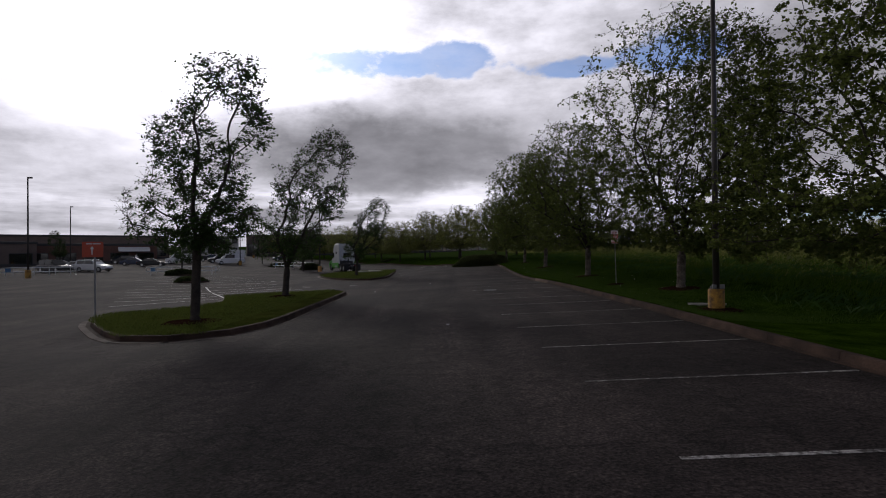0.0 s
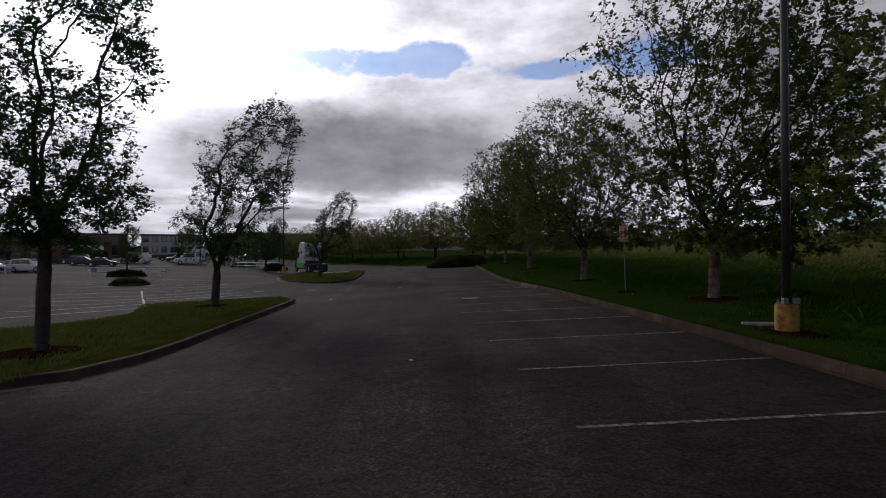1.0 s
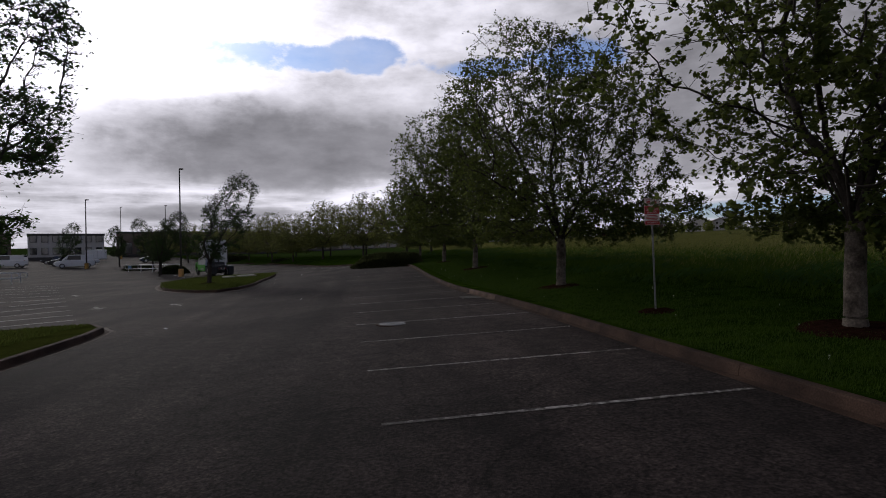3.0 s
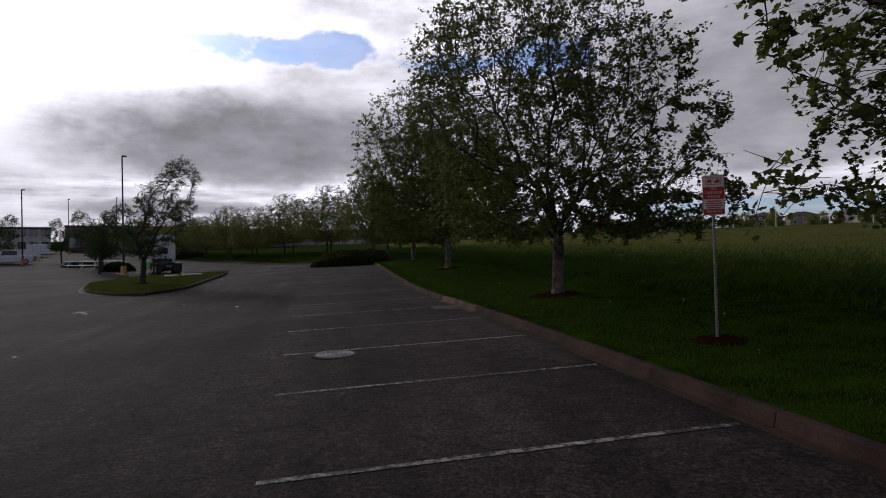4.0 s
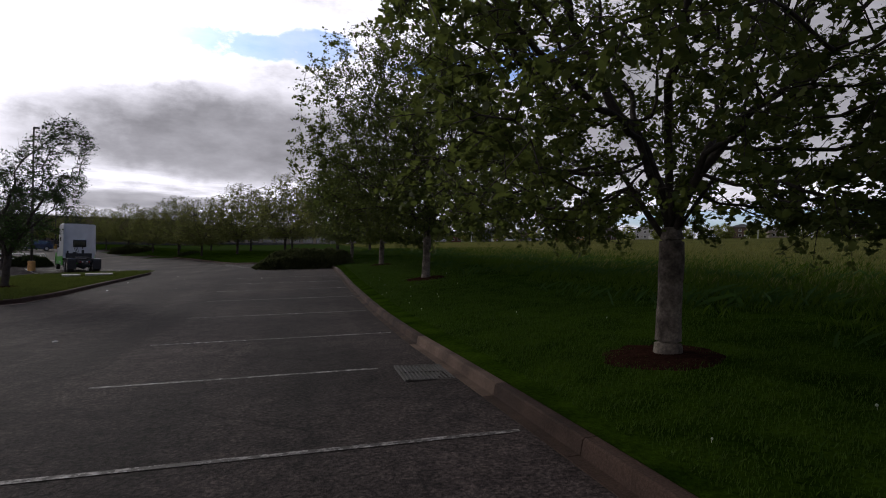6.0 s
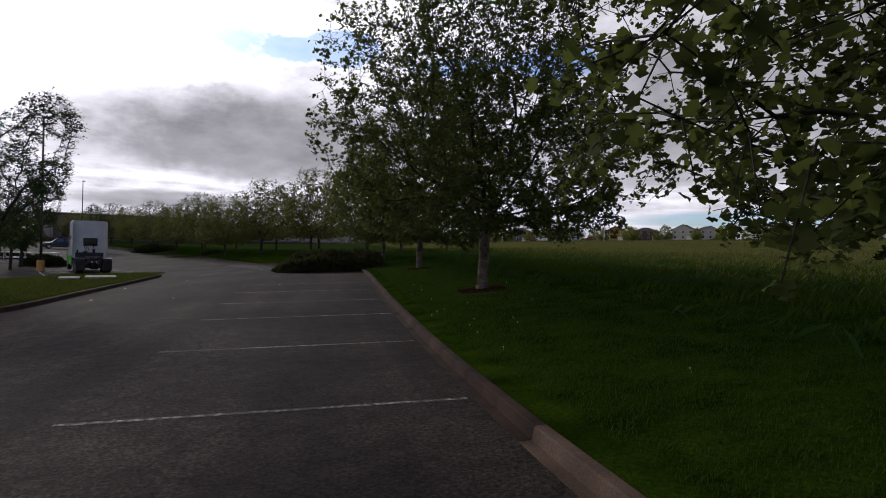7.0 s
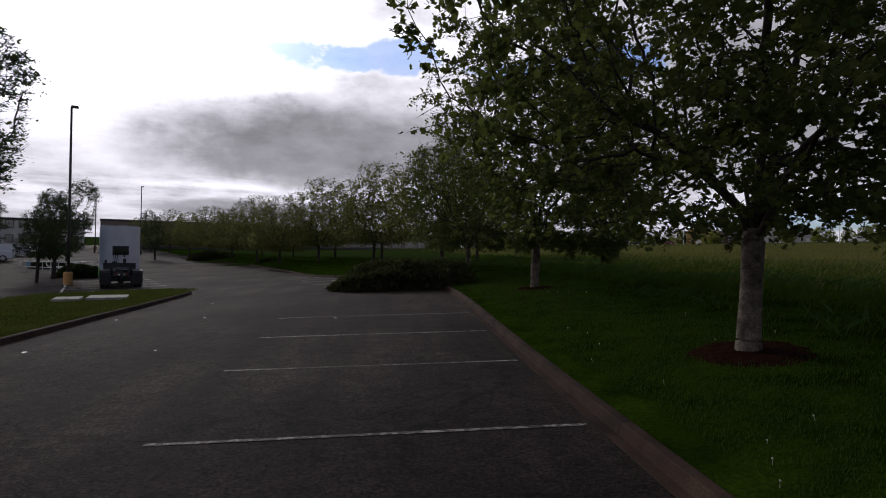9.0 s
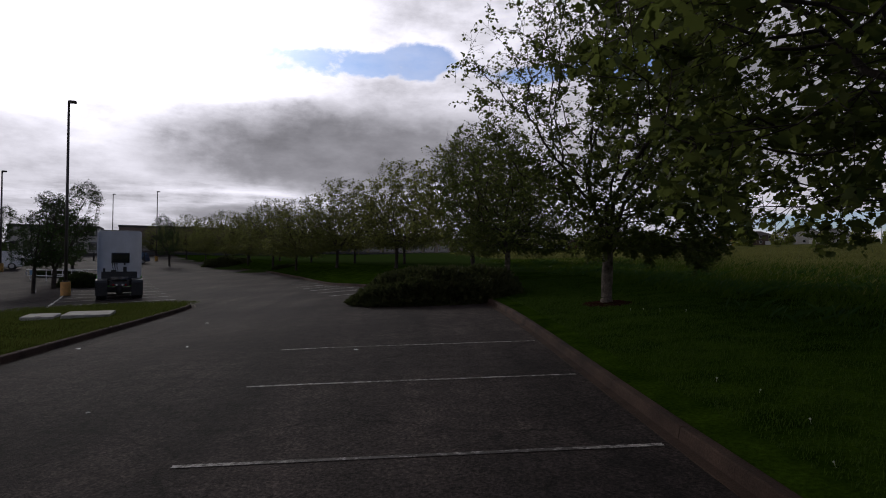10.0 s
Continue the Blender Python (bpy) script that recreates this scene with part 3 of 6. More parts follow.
# the double row beside the islands lies at an angle
U, V = Vector((-0.45, 0.893)), Vector((0.893, 0.45))
m0 = Vector((-9.8, 35.8))
strip(m0, m0 + U * 17.5, 0.12, mat=PAINT2)
for i in range(0, 12):
    p = m0 + U * (0.3 + 3.288 * i)
    strip(p - V * 5.6, p - V * 0.1, 0.11, mat=PAINT2)
    if i > 0:
        strip(p + V * 0.1, p + V * 5.6, 0.11, mat=PAINT2)
m1 = Vector((-11.4, 77.0))
strip(m1, m1 + U * 15.0, 0.12, mat=PAINT2)
for i in range(0, 10):
    p = m1 + U * (1.6 + 3.288 * i)
    strip(p + V * 0.1, p + V * 5.6, 0.11, mat=PAINT2)
for i in range(0, 6):
    p = Vector((1.6, 76.7)) + Vector((-0.3, 0.95)) * 3.3 * i
    strip(p, p + Vector((2.6, 0.35)), 0.11, mat=PAINT2)

# ---- trees ----
MAPLE_LEAF = [(-0.46, 0.0), (-0.27, 0.38), (0.0, 0.26), (0.14, 0.52), (0.62, 0.0), (0.14, -0.52), (0.0, -0.26), (-0.27, -0.38)]
FAR_LEAF = [(-0.5, 0.0), (0.0, 0.42), (0.62, 0.0), (0.0, -0.42)]
SIMPLE_LEAF = [(-0.5, 0.0), (-0.02, 0.40), (0.12, 0.22), (0.62, 0.0), (0.12, -0.22), (-0.02, -0.40)]


def grow_crown(seed, height, spread, fork, trunk_r, leaves, leaf_size, points=1500, skirt=1.4, wind=(0.22, 0.05), step=0.27, reach=1.9, scaffold=6,
               outline=None, squash=(1.0, 1.0), open_top=0.0, steep=52.0, twig=0.42, hang=0.35, shift=(0.0, 0.0), widest=0.24, gaps=0.2, lee=0.0):
    """A tree whose limbs grow step by step towards free space in its crown, so that they fork and fill it as real ones do; leaves hang along the last twigs."""
    outline = outline or MAPLE_LEAF
    rng = random.Random(seed)
    nr = np.random.default_rng(seed)
    # free space in the crown, more of it towards the outside, with gaps
    aims = []
    while len(aims) < points:
        u = nr.random() ** 0.85
        full = 0.72 + 2.8 * u if u < 0.10 else 1.0
        round_off = math.sqrt(max(0.0, 1 - max(0.0, (u - widest) / (1.02 - widest)) ** 2))
        a = nr.uniform(0, math.tau)
        r = spread * full * round_off * math.sqrt(nr.uniform(0.05, 1.0)) * (1 + 0.16 * math.sin(3 * a + seed) + 0.10 * math.sin(7 * a + 2 * seed))
        z = skirt + u * (height - skirt)
        if u < 0.12 and r < spread * 0.28:
            continue
        p = Vector((math.cos(a) * r * squash[0] + (wind[0] * 1.6 + shift[0]) * u, math.sin(a) * r * squash[1] + (wind[1] * 1.6 + shift[1]) * u, z))
        if noise.noise(p * 0.75 + Vector((seed * 3.1, 0, 0))) < -0.38 + gaps or nr.random() < open_top * u:
            continue
        # the side away from the wind is fuller and hangs lower
        if p.x < 0 and nr.random() < lee * min(1.0, -p.x / 2.0):
            continue
        if p.x < -0.8 and p.z < skirt + 2.6 * lee and nr.random() < lee * 1.2:
            continue
        if p.x > 1.0 and u < 0.2:
            p.z -= lee * 0.5 * nr.random()
        aims.append(p)
    aims = np.array([p[:] for p in aims])
    pos, parent = [np.array((0, 0, -0.15)), np.array((0, 0, 0.0)), np.array((0, 0, 0.22)), np.array((wind[0] * 0.1, 0, fork * 0.55)), np.array((wind[0] * 0.2, 0, fork))], [-1, 0, 1, 2, 3]
    for k in range(scaffold + 1):
        a = k * 2.399 + rng.uniform(-0.3, 0.3)
        rise = radians(84 if k == scaffold else steep * rng.uniform(0.72, 1.22))
        d = np.array((math.cos(a) * math.cos(rise), math.sin(a) * math.cos(rise), math.sin(rise)))
        p, last = pos[4] * np.array((1, 1, 1.0)) + np.array((0, 0, rng.uniform(-0.15, 0.45) if k < scaffold else 0.0)), 4
        for j in range(5):
            d = d + np.array((0, 0, 0.05)) + nr.normal(0, 0.06, 3)
            d /= np.linalg.norm(d)
            p = p + d * step
            pos.append(p)
            parent.append(last)
            last = len(pos) - 1
    pos, kids = list(pos), {}
    arr = np.array(pos)
    dist = np.linalg.norm(aims[:, None] - arr[None], axis=2)
    near, dmin = dist.argmin(1), dist.min(1)
    pull = np.array((wind[0] * 0.35, wind[1] * 0.35, 0.06))
    for turn in range(70):
        ok = dmin < (reach if turn > 6 else 3.2)
        if not ok.any():
            break
        total = {}
        for i in np.nonzero(ok)[0]:
            v = aims[i] - pos[near[i]]
            total.setdefault(int(near[i]), []).append(v / (np.linalg.norm(v) + 1e-6))
        made = []
        for n, vs in total.items():
            if n < 4 or len(kids.get(n, ())) > 2:
                continue
            d = np.mean(vs, 0) + pull + nr.normal(0, 0.14, 3)
            d /= np.linalg.norm(d) + 1e-6
            q = pos[n] + d * step
            if any(np.linalg.norm(q - c) < step * 0.45 for c in kids.get(n, ())):
                continue
            kids.setdefault(n, []).append(q)
            made.append(q)
            pos.append(q)
            parent.append(n)
        if not made:
            break
        dn = np.linalg.norm(aims[:, None] - np.array(made)[None], axis=2)
        j = dn.argmin(1)
        better = dn.min(1) < dmin
        near = np.where(better, len(pos) - len(made) + j, near)
        dmin = np.minimum(dmin, dn.min(1))
        keep = dmin > step * 1.35
        aims, near, dmin = aims[keep], near[keep], dmin[keep]
        if not len(aims):
            break
    n = len(pos)
    power = np.zeros(n)
    below = [[] for _ in range(n)]
    for i in range(n - 1, 0, -1):
        power[i] = max(power[i], 0.006 ** 1.95)
        power[parent[i]] += power[i]
        below[parent[i]].append(i)
    rad = power ** (1 / 1.95)
    rad = np.where(rad < 0.012, rad, 0.012 + (rad - 0.012) * (trunk_r - 0.012) / max(1e-6, rad[4] - 0.012))
    rad[:5] = trunk_r * np.array((1.45, 1.25, 1.06, 0.98, 0.96))
    rad = np.minimum(rad, trunk_r * 1.45)
    spine = [Vector(pos[c]) for c in range(5)] + [Vector(pos[4]) + Vector((0, 0, 0.18))]
    girth = [float(r) for r in rad[:5]] + [trunk_r * 0.7]
    pts, rr = [], []
    for c in range(5):
        for k in range(6):
            pts.append(spine[c].lerp(spine[c + 1], k / 6))
            rr.append(girth[c] + (girth[c + 1] - girth[c]) * k / 6)
    trunk = pipe(bmesh.new(), pts + [spine[5]], rr + [girth[5]], 28)
    for v in trunk.verts:
        out = Vector((v.co.x, v.co.y, 0)).normalized()
        lump = 0.10 * noise.noise(Vector((v.co.x * 5, v.co.y * 5, v.co.z * 1.6 + seed))) + 0.07 * noise.noise(Vector((out.x * 4.5, out.y * 4.5, v.co.z * 3.0 + seed)))
        v.co += out * trunk_r * lump
    bm = bmesh.new()
    starts = [(4, c) for c in below[4]]
    while starts:
        a, b = starts.pop()
        chain = [a, b]
        while below[chain[-1]]:
            c = sorted(below[chain[-1]], key=lambda q: -rad[q])
            starts += [(chain[-1], q) for q in c[1:]]
            chain.append(c[0])
        r = [float(rad[c]) for c in chain]
        r[0] = r[1] * 1.05
        pipe(bm, [Vector(pos[c]) for c in chain], r, 10 if r[0] > 0.1 else 7 if r[0] > 0.04 else 4 if r[0] > 0.015 else 3)
    # twigs on all thin wood
    arr = np.array(pos)
    thin = np.nonzero((rad < 0.02) & (np.arange(n) > 12))[0]
    ahead = arr[thin] - arr[np.array(parent)[thin]]
    ahead /= np.linalg.norm(ahead, axis=1, keepdims=True) + 1e-6
    per = max(1, int(round(5200 / max(1, len(thin)))))
    base = np.repeat(arr[thin], per, 0)
    d = np.repeat(ahead, per, 0) * 0.55 + nr.normal(0, 0.55, (len(base), 3)) * np.array((1, 1, 0.6)) + np.array((wind[0] * 1.6, wind[1] * 1.6, -hang * 0.35))
    d /= np.linalg.norm(d, axis=1, keepdims=True)
    tip = base + d * twig * nr.uniform(0.55, 1.3, (len(base), 1))
    tip[:, 2] = np.maximum(tip[:, 2], skirt - 0.15 - 0.4 * lee)
    for a, b in zip(base, tip):
        pipe(bm, [Vector(a), Vector(b)], [0.006, 0.003], 3)
    share = 1 - 0.55 * lee + lee * 1.1 / (1 + np.exp(-base[:, 0] * 1.3))
    # the top is thinner, and each bough carries more leaves or fewer
    share *= np.clip(1.3 - 0.95 * (base[:, 2] - skirt) / (height - skirt), 0.15, 2.0)
    share *= np.array([0.25 + 1.5 * max(0.0, 0.5 + noise.noise(Vector(b) * 1.1 + Vector((0, seed, 0)))) for b in base])
    pick = nr.choice(len(base), leaves, p=share / share.sum())
    f = nr.uniform(0.15, 1.08, (leaves, 1))
    c = base[pick] * (1 - f) + tip[pick] * f + nr.normal(0, leaf_size * 0.55, (leaves, 3)) - np.array((0, 0, leaf_size * 0.35))
    nz = nr.normal(0, 0.55, (leaves, 3)) + np.array((-wind[0] * 0.8, 0, 0.75))
    nz /= np.linalg.norm(nz, axis=1, keepdims=True)
    t = d[pick] * 0.6 + nr.normal(0, 0.5, (leaves, 3)) + np.array((wind[0] * 2.0, wind[1] * 2.0, -hang))
    t -= nz * (t * nz).sum(1, keepdims=True)
    t /= np.linalg.norm(t, axis=1, keepdims=True) + 1e-6
    side = np.cross(nz, t)
    size = leaf_size * nr.uniform(0.55, 1.3, (leaves, 1))
    fold = nr.uniform(0.1, 0.5, (leaves, 1))
    quad = np.stack([c + t * size * u + side * size * v - nz * size * fold * (abs(v) + 0.35 * max(0.0, u) ** 2) for u, v in outline], 1)
    return trunk, bm, quad.reshape(-1, 3), len(outline)


def leaf_mesh(name, verts, mat, k=4):
    n = len(verts) // k
    me = bpy.data.meshes.new(name)
    me.vertices.add(len(verts))
    me.vertices.foreach_set("co", verts.astype(np.float32).ravel())
    me.loops.add(n * k)
    me.loops.foreach_set("vertex_index", np.arange(n * k, dtype=np.int32))
    me.polygons.add(n)
    me.polygons.foreach_set("loop_start", np.arange(0, n * k, k, dtype=np.int32))
    me.update(calc_edges=True)
    me.materials.append(mat)
    return me


def tree(name, label, m, spec, leaf_mat, bark, group):
    t = thing(name, m, label, "tree", group)
    trunk, limbs, leaves, k = grow_crown(**spec)
    part("trunk", trunk, bark, t, smooth=True)
    part("branchwork", limbs, BARK2, t, smooth=True)
    crown = new("crown", leaf_mesh("crown", leaves, leaf_mat, k))
    crown.parent = t
    tagged(crown, kind="stuff")
    return t


def stand(x, y, turn=0, grow_by=1.0, z=None):
    return pose(x, y, (verge_z(x, y) if z is None else z) - 0.02, 0, 0, turn) @ Matrix.Diagonal((grow_by, grow_by, grow_by, 1))


ROW = "row of maples along the verge"
ml = "broad green maple with pale grey trunk on the verge"
maple_a = tree("maple_tree", ml, stand(10.7, 38.1), dict(seed=3, height=9.0, spread=3.75, fork=1.5, trunk_r=0.155, leaves=68000, leaf_size=0.075, points=3700, skirt=1.55, lee=0.25, wind=(0.16, 0.05), shift=(-1.5, 0.3), squash=(0.98, 1.25), scaffold=10, step=0.24, reach=1.5, steep=56.0, widest=0.34, gaps=0.28, open_top=0.42), LEAF, BARK, ROW)
maple_b = tree("maple_tree", "wind-tossed maple with pale trunk and reddish mulch ring", stand(11.75, 27.5), dict(seed=11, height=11.0, spread=4.3, squash=(1.02, 0.72), fork=1.6, trunk_r=0.158, leaves=62000, leaf_size=0.092, points=3700, skirt=1.5, open_top=0.2, lee=0.65, wind=(0.18, -0.1), shift=(-0.4, -0.5), steep=62.0, widest=0.42, scaffold=10, step=0.25, reach=1.5), LEAF, BARK, ROW)
tree("maple_tree", ml, stand(11.0, 53.9), dict(seed=23, height=10.0, spread=4.2, fork=1.7, trunk_r=0.16, leaves=66000, leaf_size=0.092, points=4000, lee=0.25, wind=(0.16, 0.05), shift=(-1.7, 0.0), squash=(1.0, 1.1), skirt=1.75, steep=54.0, scaffold=10, step=0.25, reach=1.5, widest=0.36, open_top=0.35), LEAF, BARK, ROW)
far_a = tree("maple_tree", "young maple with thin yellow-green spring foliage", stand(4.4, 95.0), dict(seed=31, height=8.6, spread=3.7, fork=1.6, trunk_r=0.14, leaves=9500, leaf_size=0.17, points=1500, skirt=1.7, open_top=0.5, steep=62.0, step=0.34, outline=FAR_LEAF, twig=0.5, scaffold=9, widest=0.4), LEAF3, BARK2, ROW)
far_b = tree("roadside_tree", "roadside tree beyond the meadow with sunlight put into its light green leaf colour", stand(60.0, 250.0, z=land_z(60, 250)), dict(seed=37, height=7.0, spread=3.3, fork=0.6, trunk_r=0.16, leaves=4500, leaf_size=0.34, points=420, skirt=0.3, scaffold=7, step=0.45, reach=2.2, steep=50.0, widest=0.3, outline=FAR_LEAF, twig=0.6, wind=(0.1, 0.0)), LEAF4, BARK2, "trees beyond the meadow")


def again(src, x, y, turn, by=1.0, z=None):
    return copy_thing(src, pose(x, y, (verge_z(x, y) if z is None else z) - 0.02, 0, 0, turn) @ Matrix.Diagonal((by, by, by * 0.98, 1)))


again(maple_a, 12.1, 15.6, 180, 1.02)
again(maple_b, 10.8, 65.4, -20, 0.92)
again(maple_a, 10.0, 76.5, 20, 0.85)
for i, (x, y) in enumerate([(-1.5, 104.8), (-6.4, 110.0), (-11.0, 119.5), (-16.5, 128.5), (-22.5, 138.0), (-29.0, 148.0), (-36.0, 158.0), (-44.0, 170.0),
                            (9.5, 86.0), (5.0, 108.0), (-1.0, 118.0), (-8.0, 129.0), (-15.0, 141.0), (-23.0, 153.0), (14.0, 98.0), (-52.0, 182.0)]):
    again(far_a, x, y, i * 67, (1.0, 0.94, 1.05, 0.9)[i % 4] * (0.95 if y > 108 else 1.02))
pear_a = tree("street_tree", "slim dark street tree with sparse wind-blown crown", stand(-5.5, 22.5, z=lot_z(-5.5, 22.5) + 0.19), dict(seed=41, height=8.5, spread=1.9, fork=2.2, trunk_r=0.135, leaves=13000, leaf_size=0.10, points=1100, skirt=2.2, scaffold=7, step=0.24, reach=1.3, steep=58.0, widest=0.3, wind=(0.35, 0.0), shift=(0.5, 0.0), gaps=0.36, outline=SIMPLE_LEAF, twig=0.36), LEAF2, BARK2, "trees on the planting islands")
pear_b = tree("street_tree", "leaning forked street tree with a thin crown", stand(-5.7, 33.0, z=lot_z(-5.7, 33.0) + 0.19), dict(seed=47, height=8.3, spread=1.9, fork=1.3, trunk_r=0.15, leaves=11000, leaf_size=0.10, points=900, skirt=1.9, scaffold=5, step=0.26, reach=1.5, steep=62.0, widest=0.35, wind=(0.4, 0.0), shift=(1.7, 0.0), gaps=0.34, open_top=0.45, outline=SIMPLE_LEAF, twig=0.4), LEAF2, BARK2, "trees on the planting islands")
again(pear_b, -6.6, 60.6, 12, 0.95, lot_z(-6.6, 60.6) + 0.2)
for i, (x, y, s) in enumerate([(-20.19, 92.2, 0.95), (-30.15, 73.5, 0.7), (-24.16, 101.5, 0.9), (-34.96, 118.0, 0.8), (-45.0, 122.0, 0.9), (-58.0, 126.0, 0.9), (-28.0, 131.0, 0.9), (-71.85, 112.0, 0.8), (-26.5, 155.0, 0.6), (-18.92, 88.0, 0.8)]):
    again(pear_a if i % 2 else pear_b, x, y, i * 83, s, lot_z(x, y))

# ---- beds, signs and poles beside the lot ----
def mulch_ring(x, y, r, z):
    rng = random.Random(int(x * 10 + y * 7))
    bm = bmesh.new()
    c = bm.verts.new((0, 0, 0.06))
    rings = []
    for s, h in ((0.45, 0.05), (0.8, 0.025), (1.0, -0.05)):
        rings.append([bm.verts.new((r * s * rng.uniform(0.9, 1.1) * math.cos(k * math.tau / 22), r * s * rng.uniform(0.9, 1.1) * math.sin(k * math.tau / 22), h + rng.uniform(-0.012, 0.012))) for k in range(22)])
    for k in range(22):
        bm.faces.new((c, rings[0][k], rings[0][(k + 1) % 22]))
        for a, b in zip(rings, rings[1:]):
            bm.faces.new((a[k], b[k], b[(k + 1) % 22], a[(k + 1) % 22]))
    slope = Vector((-(verge_z(x + 0.5, y) - verge_z(x - 0.5, y)), -(verge_z(x, y + 0.5) - verge_z(x, y - 0.5)), 1)).to_track_quat("Z", "Y").to_matrix().to_4x4() if x > 0 else Matrix()
    ob = new("mulch_bed", finish("mulch_bed", bm, MULCH, True))
    ob.matrix_basis = pose(x, y, z) @ slope
    return tagged(ob, "reddish-brown bark mulch ring round a tree foot", "mulch bed", "mulch rings")


for x, y, r in ((11.7, 27.5, 0.95), (10.6, 38.1, 0.85), (11.0, 53.9, 0.95), (10.8, 65.4, 0.8), (12.1, 15.6, 0.9), (10.2, 30.95, 0.45), (10.75, 22.35, 0.85)):
    mulch_ring(x, y, r, verge_z(x, y) + 0.0)
for x, y, r in ((-5.5, 22.5, 1.0), (-5.7, 33.0, 0.9), (-6.6, 60.6, 0.7)):
    mulch_ring(x, y, r, lot_z(x, y) + 0.185)


def light_pole(x, y, z, height, base_mat, base_label, head_turn, base_r=0.28):
    p = thing("light_pole", pose(x, y, z), "tall dark parking lot light pole on a " + base_label + " concrete base", "light pole", "parking lot light poles")
    bm = bmesh.new()
    pipe(bm, [(0, 0, 0.85), (0, 0, height * 0.5), (0, 0, height)], [0.10, 0.085, 0.065], 12)
    part("pole", bm, POLE, p, smooth=True)
    bm = bmesh.new()
    prof = ((base_r, -0.3), (base_r, 0.80), (base_r - 0.005, 0.84), (base_r - 0.03, 0.86))
    pipe(bm, [(0, 0, h) for _, h in prof], [r for r, _ in prof], 28)
    part("concrete_base", bm, base_mat, p, base_label + " paint, chipped", smooth=False)
    bm = bmesh.new()
    box(bm, (0.30, 0.30, 0.03), (0, 0, 0.875), 0.006)
    part("base_plate", bm, POLE, p)
    for a in range(4):
        bm = bmesh.new()
        rod(bm, (0.12 * (-1 if a % 2 else 1), 0.12 * (-1 if a > 1 else 1), 0.88), (0.12 * (-1 if a % 2 else 1), 0.12 * (-1 if a > 1 else 1), 0.95), 0.014, sides=6)
        part("anchor_bolt", bm, GALV, p)
    t = pose(0, 0, 0, 0, 0, head_turn)
    bm = bmesh.new()
    rod(bm, t @ Vector((0, 0, height - 0.08)), t @ Vector((0.16, 0, height + 0.02)), 0.035, sides=8)
    part("arm", bm, POLE, p)
    bm = bmesh.new()
    box(bm, (0.42, 0.34, 0.14), t @ Vector((0.20, 0, height + 0.05)), 0.03, turn=t)
    head = part("lamp_head", bm, POLE, p)
    bm = bmesh.new()
    box(bm, (0.30, 0.24, 0.02), t @ Vector((0.20, 0, height - 0.025)), 0.004, turn=t)
    part("lens", bm, LAMP, head)
    bm = bmesh.new()
    rod(bm, (0, 0, height), (0, 0, height + 0.10), 0.07, 0.03, sides=10)
    part("pole_cap", bm, POLE, p)
    return p


pole_r = light_pole(10.75, 22.5, verge_z(10.75, 22.5) - 0.22, 10.4, YELLOW, "yellow", 90, 0.24)
for fx, fy, fs in ((-0.14, -0.16, 0.12), (0.10, -0.18, 0.13)):
    bm = bmesh.new()
    box(bm, (fs, 0.09, fs), (fx, fy, 0.94), 0.01)
    part("floodlight", bm, GALV, pole_r, "small pale floodlight on the base")
light_pole(-16.2, 86.8, lot_z(-16.2, 86.8), 12.2, ORANGE, "faded orange", 20)
light_pole(-41.9, 63.9, lot_z(-41.9, 63.9), 10.6, YELLOW, "yellow", 10)
light_pole(-60.09, 97.5, lot_z(-60.09, 97.5), 10.2, YELLOW, "yellow", 60)
light_pole(-36.84, 111.0, lot_z(-36.84, 111.0), 10.4, YELLOW, "yellow", 30)
light_pole(-53.0, 165.0, lot_z(-53.0, 165.0), 12.5, YELLOW, "yellow", 20)
light_pole(-38.0, 150.0, lot_z(-38.0, 150.0), 12.0, YELLOW, "yellow", 70)


def text_part(body, size, x, z, mat, parent, y=-0.008, squeeze=1.0):
    cu = bpy.data.curves.new("lettering", "FONT")
    cu.body, cu.size, cu.align_x, cu.align_y, cu.extrude = body, size, "CENTER", "CENTER", 0.0008
    tmp = bpy.data.objects.new("lettering", cu)
    me = bpy.data.meshes.new_from_object(tmp)
    bpy.data.objects.remove(tmp)
    me.materials.append(mat)
    ob = new("lettering", me)
    ob.parent = parent
    ob.matrix_basis = pose(x, y, z, 90) @ Matrix.Diagonal((squeeze, 1, 1, 1))
    return ob


def plate(bm, w, h, r, t, at):
    pts = []
    for cx, cz, a0 in ((w / 2 - r, h / 2 - r, 0), (-w / 2 + r, h / 2 - r, 90), (-w / 2 + r, -h / 2 + r, 180), (w / 2 - r, -h / 2 + r, 270)):
        pts += [(cx + r * math.cos(radians(a0 + k * 22.5)), cz + r * math.sin(radians(a0 + k * 22.5))) for k in range(5)]
    return prism(bm, pts, "y", t, at)


